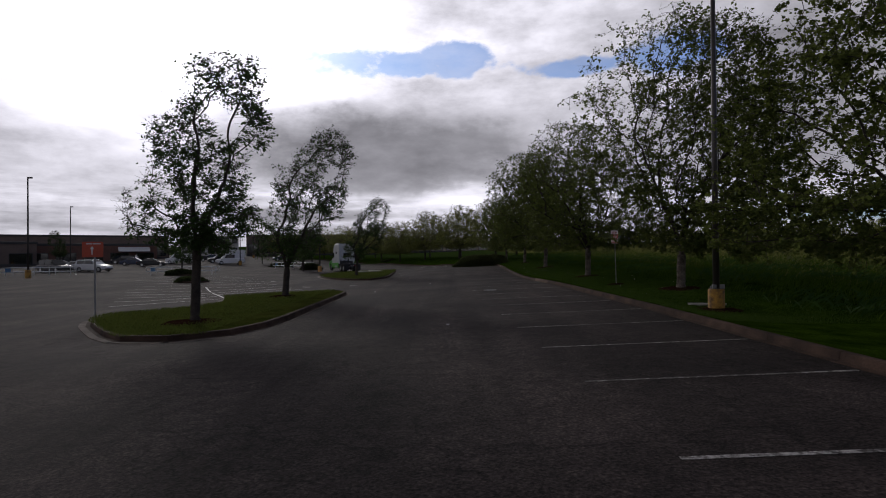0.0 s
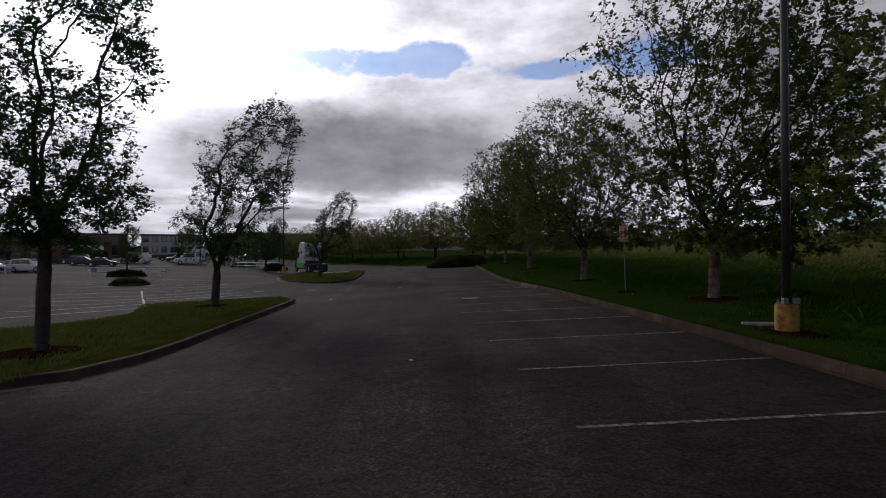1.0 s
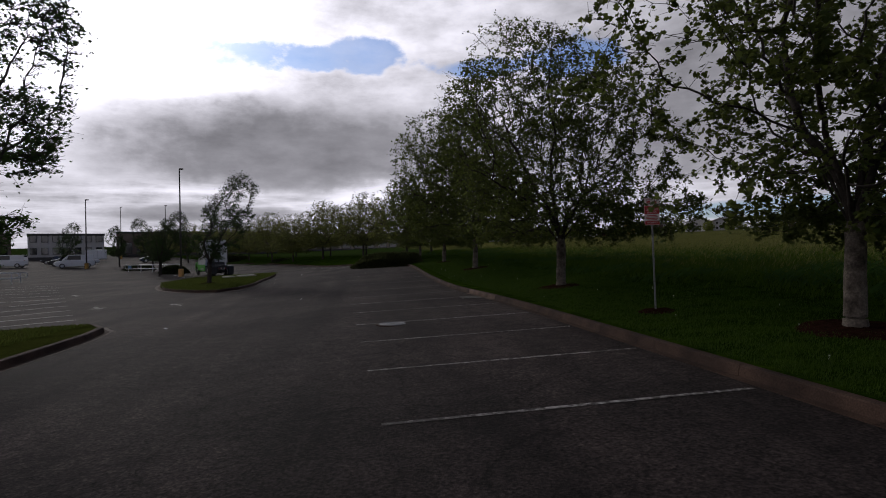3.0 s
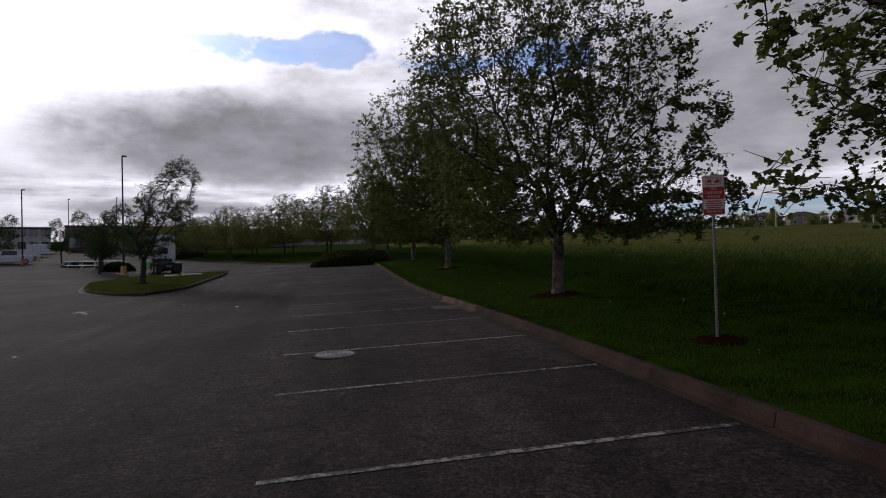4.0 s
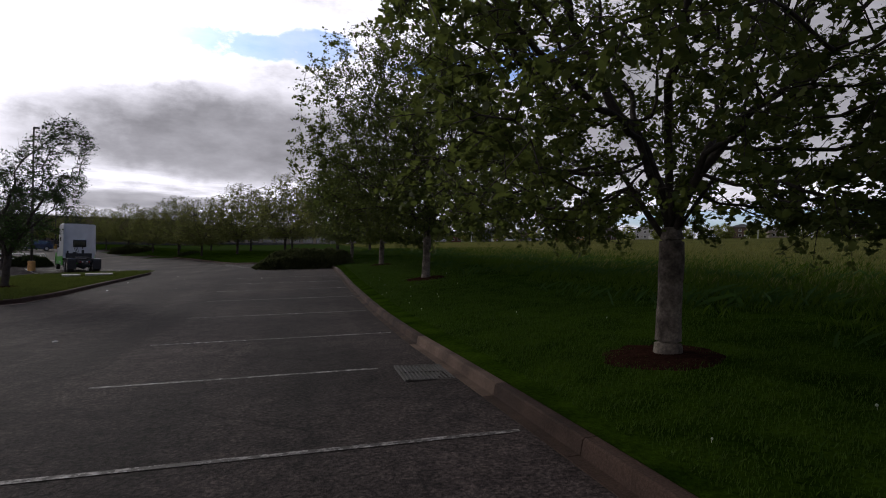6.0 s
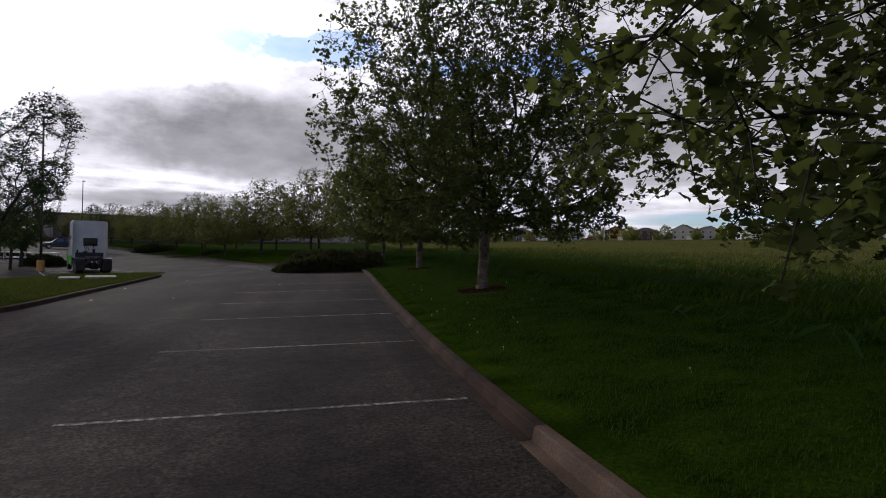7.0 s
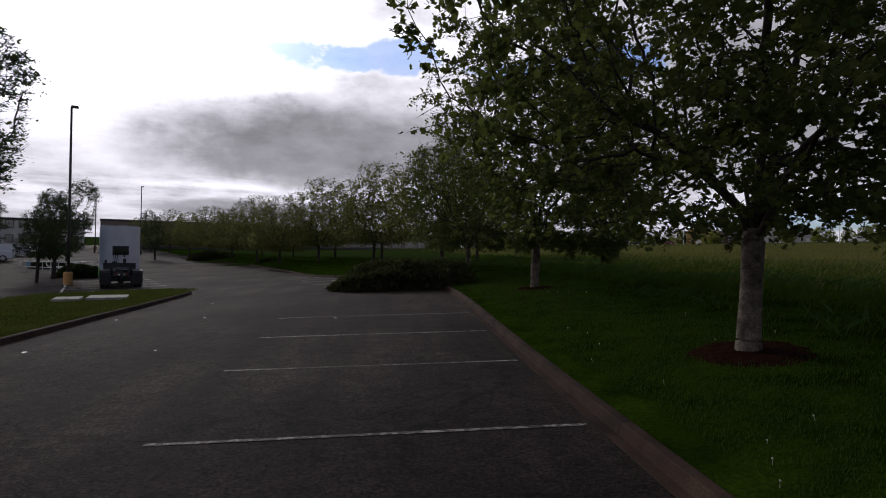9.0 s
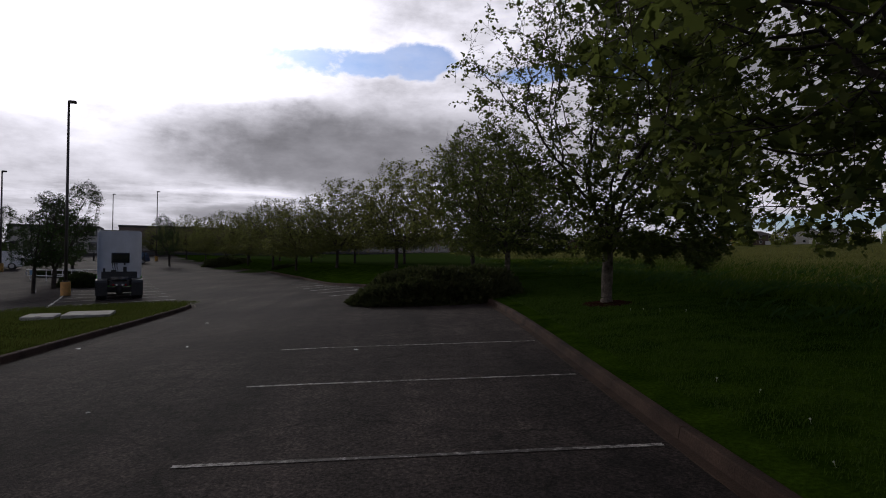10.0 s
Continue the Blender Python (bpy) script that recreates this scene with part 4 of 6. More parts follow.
def parking_sign(x, y):
    s = thing("parking_sign", pose(x, y, verge_z(x, y), 0, -1.2, -19) @ Matrix.Diagonal((0.72, 1, 0.91, 1)), "red and white no overnight parking sign on a perforated steel post", "sign")
    bm = bmesh.new()
    box(bm, (0.045, 0.045, 3.1), (0, 0.03, 1.25), 0.004)
    post = part("post", bm, GALV, s)
    # black discs on the solid post imitate the dark inside punched holes
    for i in range(34):
        bm = bmesh.new()
        rod(bm, (0, 0.004, 0.12 + i * 0.06), (0, 0.0085, 0.12 + i * 0.06), 0.010, sides=8)
        part("punched_hole", bm, BLACK, post)
    W, H, zc = 0.44, 0.66, 2.42
    bm = bmesh.new()
    plate(bm, W, H, 0.03, 0.004, (0, 0, zc))
    face = part("sign_plate", bm, SIGNWHITE, s, "white enamelled plate")
    bm = bmesh.new()
    plate(bm, W - 0.015, H - 0.015, 0.025, 0.002, (0, -0.0035, zc))
    part("border", bm, SIGNRED, face)
    bm = bmesh.new()
    plate(bm, W - 0.027, H - 0.027, 0.02, 0.002, (0, -0.0045, zc))
    part("inner_field", bm, SIGNWHITE, face)
    bm = bmesh.new()
    box(bm, (W - 0.028, 0.002, 0.20), (0, -0.0058, zc + 0.035))
    part("red_band", bm, SIGNRED, face)
    bm = bmesh.new()
    box(bm, (W - 0.028, 0.002, 0.085), (0, -0.0058, zc - 0.272))
    part("lower_band", bm, SIGNRED, face)
    text_part("NO", 0.072, 0, zc + 0.108, SIGNWHITE, face)
    text_part("OVERNIGHT", 0.066, 0, zc + 0.040, SIGNWHITE, face, squeeze=0.95)
    text_part("PARKING", 0.066, 0, zc - 0.026, SIGNWHITE, face, squeeze=0.95)
    text_part("ORS 446-310", 0.056, 0, zc - 0.272, SIGNWHITE, face, squeeze=0.98)
    for k in range(4):
        bm = bmesh.new()
        box(bm, (W - (0.10 if k % 3 else 0.16), 0.002, 0.018), (0, -0.0058, zc - 0.10 - 0.035 * k))
        part("text_bar", bm, SIGNRED, face)
    # tow truck pictogram in a frame
    bm = bmesh.new()
    for sx in (-1, 1):
        box(bm, (0.008, 0.002, 0.115), (sx * 0.145, -0.0058, zc + 0.235))
    for sz in (-1, 1):
        box(bm, (0.298, 0.002, 0.008), (0, -0.0058, zc + 0.235 + sz * 0.0575))
    part("pictogram_frame", bm, SIGNRED, face)
    bm = bmesh.new()
    prism(bm, [(0.02, 0.205), (0.125, 0.205), (0.125, 0.235), (0.10, 0.262), (0.065, 0.262), (0.06, 0.235), (0.02, 0.235)], "y", 0.002, (0, -0.0058, zc))
    prism(bm, [(-0.13, 0.215), (-0.03, 0.225), (-0.04, 0.245), (-0.06, 0.265), (-0.10, 0.262), (-0.125, 0.24)], "y", 0.002, (0, -0.0058, zc))
    for wx in (-0.105, -0.05, 0.045, 0.10):
        rod(bm, (wx, -0.0048, zc + 0.207), (wx, -0.0072, zc + 0.207), 0.014, sides=12)
    rod(bm, (0.04, -0.0058, zc + 0.235), (-0.03, -0.0058, zc + 0.27), 0.003, sides=6)
    part("pictogram", bm, SIGNRED, face)
    for dz in (0.29, -0.29):
        bm = bmesh.new()
        rod(bm, (0, -0.004, zc + dz), (0, -0.012, zc + dz), 0.009, sides=8)
        part("bolt", bm, GALV, face)
    return s


parking_sign(10.2, 30.95)


def wheel_stop(x, y, turn):
    s = thing("wheel_stop", pose(x, y, verge_z(x, y) - 0.03, 0, 0, turn), "pale concrete wheel stop lying on the verge by the light pole", "wheel stop")
    bm = bmesh.new()
    prism(bm, [(-0.09, -0.06), (0.09, -0.06), (0.09, 0.03), (0.055, 0.10), (-0.055, 0.10), (-0.09, 0.03)], "x", 1.15)
    part("bar", bm, SLAB, s)
    for k in (-0.4, 0.4):
        bm = bmesh.new()
        rod(bm, (k, 0, 0.095), (k, 0, 0.106), 0.02, sides=10)
        part("fixing_pin", bm, IRON, s, "rusty fixing pin")
    return s


wheel_stop(10.85, 23.35, -12)


def arrow_sign(x, y):
    s = thing("direction_sign", pose(x, y, lot_z(x, y) + 0.1, 0, 0, 25) @ Matrix.Diagonal((1.16, 1, 1.17, 1)), "faded orange-red direction sign with white arrow on a thin post", "sign")
    bm = bmesh.new()
    box(bm, (0.05, 0.05, 2.5), (0, 0.03, 1.2), 0.005)
    part("post", bm, GALV, s)
    bm = bmesh.new()
    plate(bm, 0.62, 0.52, 0.03, 0.006, (-0.06, 0, 2.25))
    f = part("sign_plate", bm, SIGNORANGE, s)
    bm = bmesh.new()
    prism(bm, [(0.0, 2.08), (0.04, 2.08), (0.04, 2.26), (0.08, 2.26), (0.02, 2.36), (-0.04, 2.26), (0.0, 2.26)], "y", 0.002, (-0.1, -0.0045, 0))
    part("arrow", bm, SIGNWHITE, f, "worn white arrow")
    bm = bmesh.new()
    box(bm, (0.22, 0.002, 0.035), (0.06, -0.0045, 2.44))
    box(bm, (0.18, 0.002, 0.035), (-0.16, -0.0045, 2.44))
    part("text_bar", bm, SIGNWHITE, f)
    return s


arrow_sign(-11.45, 26.95)


# ---- ironwork and marks on the asphalt ----
def manhole(x, y):
    z = lot_z(x, y)
    s = thing("manhole_cover", pose(x, y, z), "grey cast iron manhole cover with raised rings, flush in the asphalt", "manhole cover")
    bm = bmesh.new()
    rod(bm, (0, 0, -0.02), (0, 0, 0.010), 0.40, sides=40)
    part("frame", bm, CONCRETE, s, "pale concrete collar")
    for r, h in ((0.34, 0.017), ):
        bm = bmesh.new()
        rod(bm, (0, 0, 0.0), (0, 0, h), r, sides=36)
        part("lid", bm, IRON, s)
    for r in (0.30, 0.23, 0.16, 0.09):
        bm = bmesh.new()
        ring = [[bm.verts.new((rr * math.cos(k * math.tau / 32), rr * math.sin(k * math.tau / 32), zz)) for k in range(32)] for rr, zz in ((r - 0.018, 0.016), (r - 0.013, 0.025), (r + 0.013, 0.025), (r + 0.018, 0.016))]
        for a, b in zip(ring, ring[1:]):
            for k in range(32):
                bm.faces.new((a[k], b[k], b[(k + 1) % 32], a[(k + 1) % 32]))
        part("raised_ring", bm, GALV, s)
    return s


manhole(4.55, 33.45)


def drain(x, y):
    z = lot_z(x, y)
    s = thing("storm_drain", pose(x, y, z + 0.004), "dark cast iron storm drain grate in the gutter", "drain grate")
    bm = bmesh.new()
    for sx in (-1, 1):
        box(bm, (0.03, 0.95, 0.03), (0.33 * sx, 0, 0), 0.004)
    for sy in (-1, 1):
        box(bm, (0.63, 0.03, 0.03), (0, 0.46 * sy, 0), 0.004)
    part("frame", bm, DARKIRON, s)
    # a flat black sheet stands for the shade in the pit
    bm = bmesh.new()
    box(bm, (0.62, 0.88, 0.006), (0, 0, 0.002))
    part("sump", bm, BLACK, s, "black sheet standing for the shade in the opening")
    for i in range(11):
        bm = bmesh.new()
        box(bm, (0.022, 0.88, 0.022), (-0.29 + i * 0.058, 0, 0.008), 0.003)
        part("bar", bm, DARKIRON, s)
    bm = bmesh.new()
    box(bm, (0.62, 0.02, 0.022), (0, 0, 0.008), 0.003)
    part("cross_bar", bm, DARKIRON, s)


drain(7.78, 39.5)


def arrow_mark(x, y, turn, by=1.0):
    bm = bmesh.new()
    for poly in ([(-0.07, -0.9), (0.07, -0.9), (0.07, 0.25), (-0.07, 0.25)], [(-0.35, 0.25), (0.35, 0.25), (0.0, 0.95)]):
        vs = []
        m = pose(x, y, 0, 0, 0, turn) @ Matrix.Diagonal((by, by, 1, 1))
        for u, v in poly:
            p = m @ Vector((u, v, 0))
            vs.append(bm.verts.new((p.x, p.y, lot_z(p.x, p.y) + 0.012)))
        bm.faces.new(vs)
    part("painted_arrow", bm, PAINT, LOT)


arrow_mark(-8.4, 47.8, 210, 1.1)
arrow_mark(-4.5, 46.6, 30, 0.9)
arrow_mark(-14.0, 58.0, 30)


def slab(x, y, w, d, turn):
    s = thing("utility_slab", pose(x, y, lot_z(x, y) + 0.24, 0, 0, turn), "pale flat concrete utility cover set in the lawn", "utility cover", "utility covers in the lawn")
    bm = bmesh.new()
    box(bm, (w, d, 0.12), (0, 0, 0), 0.015)
    part("lid", bm, SLAB, s)
    bm = bmesh.new()
    box(bm, (0.16, 0.05, 0.01), (0, -d * 0.35, 0.062), 0.003)
    part("lifting_slot", bm, IRON, s)


slab(-7.45, 70.4, 0.95, 1.3, 20)
slab(-6.05, 70.8, 1.45, 1.5, 20)


def litter(x, y, size, seed):
    rng = random.Random(seed)
    bm = bmesh.new()
    bmesh.ops.create_icosphere(bm, subdivisions=1, radius=size)
    for v in bm.verts:
        v.co = Vector((v.co.x * rng.uniform(0.6, 1.5), v.co.y * rng.uniform(0.5, 1.3), abs(v.co.z) * rng.uniform(0.15, 0.6)))
    ob = new("paper_scrap", finish("paper_scrap", bm, SIGNWHITE))
    ob.matrix_basis = pose(x, y, lot_z(x, y) + 0.002, 0, 0, seed * 50)
    tagged(ob, "crumpled white paper scrap lying on the asphalt", "litter", "paper scraps")


for i, (x, y) in enumerate([(-1.2, 47.5), (0.3, 63.0), (-1.9, 58.5), (0.9, 58.0), (-2.6, 64.0), (1.2, 45.0), (-3.0, 52.0), (4.2, 61.5), (-1.0, 68.0), (-3.4, 61.0), (2.4, 20.6), (-1.6, 36.0)]):
    litter(x, y, 0.035 + 0.015 * (i % 3), i)


# ---- shrubs ----
def shrub(name, x, y, lx, ly, h, n, leaf, seed, turn, label, z=None, spiky=False):
    """A low mound of needles over a dark core with an uneven outline."""
    nr = np.random.default_rng(seed)
    t = thing(name, pose(x, y, lot_z(x, y) if z is None else z, 0, 0, turn), label, "shrub", "low shrubs")
    bm = bmesh.new()
    bmesh.ops.create_uvsphere(bm, u_segments=18, v_segments=9, radius=1.0)
    for v in bm.verts:
        k = 0.86 + 0.16 * noise.noise(v.co * 2.1 + Vector((seed, 0, 0)))
        v.co = Vector((v.co.x * lx * k, v.co.y * ly * k, max(-0.02, v.co.z * h * 0.86 * k)))
    part("inner_twigs", bm, BARK2, t)
    d = nr.normal(0, 1, (n, 3))
    d[:, 2] = np.abs(d[:, 2])
    d /= np.linalg.norm(d, axis=1, keepdims=True)
    lump = np.array([1.0 + 0.20 * noise.noise(Vector(q) * 2.1 + Vector((seed, 0, 0))) + 0.08 * noise.noise(Vector(q) * 7.0) for q in d])[:, None]
    c = d * lump * nr.uniform(0.86, 1.03, (n, 1)) * np.array((lx, ly, h))
    c[:, 2] = np.maximum(c[:, 2], 0.02)
    out = d + nr.normal(0, 0.5, (n, 3)) + np.array((0, 0, 0.6 if spiky else 0.25))
    out /= np.linalg.norm(out, axis=1, keepdims=True)
    s = np.cross(out, nr.normal(0, 1, (n, 3)))
    s /= np.linalg.norm(s, axis=1, keepdims=True)
    size = leaf * nr.uniform(0.6, 1.4, (n, 1))
    w = 0.16 if spiky else 0.33
    quad = np.stack([c - out * size * 0.4, c + s * size * w, c + out * size * 0.8, c - s * size * w], 1).reshape(-1, 3)
    ob = new("needles", leaf_mesh("needles", quad, SHRUB if name == "juniper_hedge" else SHRUB2))
    ob.parent = t
    tagged(ob, kind="stuff")
    return t


shrub("juniper_hedge", 4.8, 70.7, 1.6, 1.2, 0.72, 6000, 0.16, 15, 8, "low outer end of a dark juniper hedge", lot_z(4.5, 71) - 0.02)
shrub("juniper_hedge", 6.4, 71.2, 2.7, 1.8, 1.22, 15000, 0.16, 5, 3, "dense dark juniper hedge spreading at the end of the stalls", lot_z(6, 71) - 0.02)
shrub("juniper_hedge", 8.3, 71.8, 1.5, 1.9, 1.2, 8000, 0.16, 9, 0, "dense dark juniper hedge at the kerb", lot_z(8, 71) - 0.02)
shrub("juniper_hedge", -20.4, 133.0, 3.6, 2.2, 1.35, 7000, 0.22, 6, 30, "dark juniper hedge at the far end of the lot")
shrub("juniper_shrub", -19.3, 94.4, 1.6, 1.2, 1.0, 5000, 0.16, 7, 25, "rounded dark juniper shrub near the parked tractor")
shrub("juniper_shrub", -21.6, 57.4, 1.35, 1.0, 0.5, 2600, 0.22, 8, 25, "low spiky shrub in a small planting bed", spiky=True)
shrub("juniper_shrub", -29.74, 72.5, 1.9, 1.0, 0.7, 3000, 0.18, 10, 25, "low dark shrub beside the cart corral")
shrub("juniper_shrub", -27.23, 105.0, 2.0, 1.2, 0.7, 3000, 0.18, 13, 25, "rounded dark shrub in the far lot")
shrub("juniper_shrub", -8.98, 119.0, 2.6, 1.2, 0.8, 3500, 0.2, 14, 60, "low dark shrub on the far verge")
island("planting_bed_1", [(-23.2, 58.0), (-22.4, 56.2), (-20.4, 56.0), (-19.8, 57.2), (-20.6, 58.8), (-22.4, 59.0)], "small kerbed planting bed between parked rows")
island("planting_bed_2", [(-32.14, 72.6), (-30.51, 71.2), (-28.12, 71.6), (-27.54, 72.8), (-29.36, 74.0), (-31.56, 74.0)], "small kerbed planting bed between parked rows")


# ---- cart corrals ----
def corral(a, b, z):
    a, b = Vector(a), Vector(b)
    length = (b - a).length
    turn = math.degrees(math.atan2(b.y - a.y, b.x - a.x))
    c = thing("cart_corral", pose(a.x, a.y, z, 0, 0, turn), "galvanised tubular steel shopping cart corral on the asphalt", "cart corral", "cart corrals")
    for oy in (0, 2.2):
        for hz in (0.45, 0.95):
            bm = bmesh.new()
            pipe(bm, [(0.15, oy, hz), (length - 0.15, oy, hz)], 0.042, 8)
            part("rail", bm, STEEL, c)
        for sx in (0, 1):
            bm = bmesh.new()
            x0 = 0.15 if sx == 0 else length - 0.15
            k = -1 if sx == 0 else 1
            pipe(bm, [(x0, oy, 0.95), (x0 + k * 0.17, oy, 0.88), (x0 + k * 0.22, oy, 0.7), (x0 + k * 0.17, oy, 0.52), (x0, oy, 0.45)], 0.042, 8)
            part("end_hoop", bm, STEEL, c)
        for i in range(4):
            x0 = 0.5 + (length - 1.0) * i / 3
            bm = bmesh.new()
            rod(bm, (x0, oy, 0), (x0, oy, 0.95), 0.036, sides=8)
            post = part("post", bm, STEEL, c)
            bm = bmesh.new()
            box(bm, (0.16, 0.16, 0.012), (x0, oy, 0.006), 0.003)
            part("foot_plate", bm, STEEL, post)
    bm = bmesh.new()
    box(bm, (0.55, 0.02, 0.40), (0.75, -0.05, 0.70), 0.005)
    part("sign_panel", bm, material("blue_panel_%d" % int(a.y), (0.10, 0.22, 0.36), 0.5, dark=(0.08, 0.16, 0.28), scale=4, amount=0.4), c, "faded blue panel")


corral((-34.35, 73.2), (-26.48, 74.8), lot_z(-31, 74))
corral((-27.24, 100.2), (-20.99, 97.4), lot_z(-24, 99))
corral((-48.56, 68.5), (-41.61, 71.0), lot_z(-46, 70))

# ---- vehicles ----
def wheel(parent, x, y, r, w, rim=ALLOY, name="wheel"):
    """Tyre with a rounded tread and a dished rim; the axle runs along local x."""
    bm = bmesh.new()
    prof = [(-w / 2, r * 0.62), (-w / 2, r * 0.90), (-w * 0.36, r), (w * 0.36, r), (w / 2, r * 0.90), (w / 2, r * 0.62)]
    n = 24
    rings = [[bm.verts.new((x + u, y + q * math.cos(k * math.tau / n), r + q * math.sin(k * math.tau / n))) for k in range(n)] for u, q in prof]
    for a, b in zip(rings, rings[1:] + rings[:1]):
        for k in range(n):
            bm.faces.new((a[k], a[(k + 1) % n], b[(k + 1) % n], b[k]))
    bmesh.ops.recalc_face_normals(bm, faces=bm.faces[:])
    t = part(name, bm, RUBBER, parent, smooth=False)
    bm = bmesh.new()
    rod(bm, (x - w * 0.42, y, r), (x + w * 0.42, y, r), r * 0.61, sides=20)
    rod(bm, (x - w * 0.52, y, r), (x + w * 0.52, y, r), r * 0.22, sides=12)
    part("rim", bm, rim, t)
    return t


def loft(bm, sections):
    """Joins rings of points into one skin with closed ends."""
    rings = [[bm.verts.new(p) for p in s] for s in sections]
    n = len(rings[0])
    for a, b in zip(rings, rings[1:]):
        for k in range(n):
            bm.faces.new((a[k], a[(k + 1) % n], b[(k + 1) % n], b[k]))
    bm.faces.new(rings[0][::-1])
    bm.faces.new(rings[-1])
    bmesh.ops.recalc_face_normals(bm, faces=bm.faces[:])
    return bm


def section(y, w, z0, z1, r=0.12):
    """One rounded cross-section of a body at y."""
    return [(-w, y, z0 + r), (-w + r, y, z0), (w - r, y, z0), (w, y, z0 + r), (w, y, z1 - r), (w - r, y, z1), (-w + r, y, z1), (-w, y, z1 - r)]


def car(x, y, turn, paint, label, kind="sedan", name="car"):
    c = thing(name, pose(x, y, lot_z(x, y), 0, 0, turn), label, "car", "parked cars")
    suv, van = kind == "suv", kind == "van"
    L, W = (4.9, 0.95) if not van else (5.3, 1.0)
    belt, roof = (0.95, 1.46) if kind == "sedan" else ((1.08, 1.72) if suv else (1.25, 2.05))
    bm = bmesh.new()
    h = L / 2
    nose = belt - (0.26 if kind == "sedan" else 0.2)
    loft(bm, [section(-h, W * 0.80, 0.42, belt - 0.10), section(-h + 0.14, W * 0.94, 0.30, belt - 0.02), section(-h + 0.9, W, 0.24, belt), section(0.2, W, 0.24, belt),
              section(h - 1.35, W, 0.24, belt - 0.02), section(h - 0.35, W * 0.93, 0.28, nose + 0.05), section(h, W * 0.72, 0.40, nose - 0.14)])
    part("body", bm, paint, c, smooth=False)
    bm = bmesh.new()
    if kind == "sedan":
        cab = ((-h + 0.75, 0.80, 0.02), (-h + 1.35, 0.70, 1.0), (0.15, 0.70, 1.0), (h - 1.5, 0.80, 0.02))
    elif suv:
        cab = ((-h + 0.10, 0.84, 0.02), (-h + 0.42, 0.74, 1.0), (0.35, 0.74, 1.0), (h - 1.35, 0.84, 0.02))
    else:
        cab = ((-h + 0.05, 0.92, 0.02), (-h + 0.18, 0.85, 1.0), (0.9, 0.85, 1.0), (h - 1.0, 0.90, 0.02))
    (ya, wa, _), (yb, wb, _), (yc, wc, _), (yd, wd, _) = cab
    loft(bm, [section(ya, wa, belt - 0.06, belt + 0.04, 0.02), section(yb, wb, belt - 0.06, roof, 0.05), section(yc, wc, belt - 0.06, roof, 0.05), section(yd, wd, belt - 0.06, belt + 0.02, 0.02)])
    cabin = part("cabin", bm, paint, c)
    hh = roof - belt

    def pane(pts, n):
        b2 = bmesh.new()
        vs = [b2.verts.new(p) for p in pts]
        f = b2.faces.new(vs)
        r = bmesh.ops.extrude_face_region(b2, geom=[f])
        off = Vector(n) * 0.012
        for v in [g for g in r["geom"] if isinstance(g, bmesh.types.BMVert)]:
            v.co += off
        bmesh.ops.recalc_face_normals(b2, faces=b2.faces[:])
        part("window", b2, GLASS, cabin)

    for s in (-1, 1):
        mid = (yb + yc) / 2
        for (a0, a1, b0, b1) in ((ya + 0.45, mid - 0.05, yb + 0.06, mid - 0.05), (mid + 0.05, yd - 0.55, mid + 0.05, yc - 0.04)):
            if van and a0 < mid - 0.06:
                continue
            z0, z1 = belt + 0.06, roof - 0.10
            pane([(s * (wa - 0.005), a0, z0), (s * (wa - 0.005), a1, z0), (s * (wb + 0.002), b1, z1), (s * (wb + 0.002), b0, z1)], (s, 0, 0))
    pane([(-wd * 0.86, yd - 0.10, belt + 0.07), (wd * 0.86, yd - 0.10, belt + 0.07), (wc * 0.86, yc + 0.06, roof - 0.05), (-wc * 0.86, yc + 0.06, roof - 0.05)], (0, 0.7, 0.7))
    pane([(-wa * 0.82, ya + 0.08, belt + 0.12), (wa * 0.82, ya + 0.08, belt + 0.12), (wb * 0.82, yb - 0.05, roof - 0.08), (-wb * 0.82, yb - 0.05, roof - 0.08)], (0, -0.8, 0.5))
    for sx in (-1, 1):
        for wy in (-h + 0.95, h - 0.95):
            wheel(c, sx * (W - 0.09), wy, 0.34 if kind == "sedan" else 0.37, 0.22)
        bm = bmesh.new()
        box(bm, (0.34, 0.10, 0.14), (sx * W * 0.66, h - 0.14, nose - 0.06), 0.03)
        part("headlight", bm, LAMP, c)
        bm = bmesh.new()
        box(bm, (0.26, 0.10, 0.18), (sx * W * 0.70, -h + 0.07, belt - 0.16), 0.03)
        part("tail_light", bm, REDLENS, c)
        bm = bmesh.new()
        box(bm, (0.20, 0.12, 0.13), (sx * (W + 0.07), yd - 0.45, belt + 0.08), 0.03)
        part("door_mirror", bm, BLACK, c)
    bm = bmesh.new()
    box(bm, (1.5 * W, 0.10, 0.16), (0, h - 0.02, 0.42), 0.03)
    part("front_bumper", bm, BLACK, c)
    bm = bmesh.new()
    box(bm, (1.5 * W, 0.10, 0.16), (0, -h + 0.02, 0.44), 0.03)
    part("rear_bumper", bm, BLACK, c)
    return c


C_WHITE = material("white_car_paint", (0.72, 0.72, 0.72), 0.3, dark=(0.6, 0.6, 0.6), scale=2, amount=0.3)
C_DARK = material("black_car_paint", (0.020, 0.021, 0.024), 0.25, dark=(0.035, 0.035, 0.036), scale=2, amount=0.3)
C_GREY = material("silver_car_paint", (0.36, 0.37, 0.38), 0.3, 0.4, dark=(0.28, 0.28, 0.29), scale=2, amount=0.3)
C_RED = material("maroon_car_paint", (0.14, 0.018, 0.02), 0.3, dark=(0.10, 0.015, 0.018), scale=2, amount=0.3)
C_BLUE = material("navy_car_paint", (0.03, 0.045, 0.09), 0.3, dark=(0.02, 0.03, 0.06), scale=2, amount=0.3)
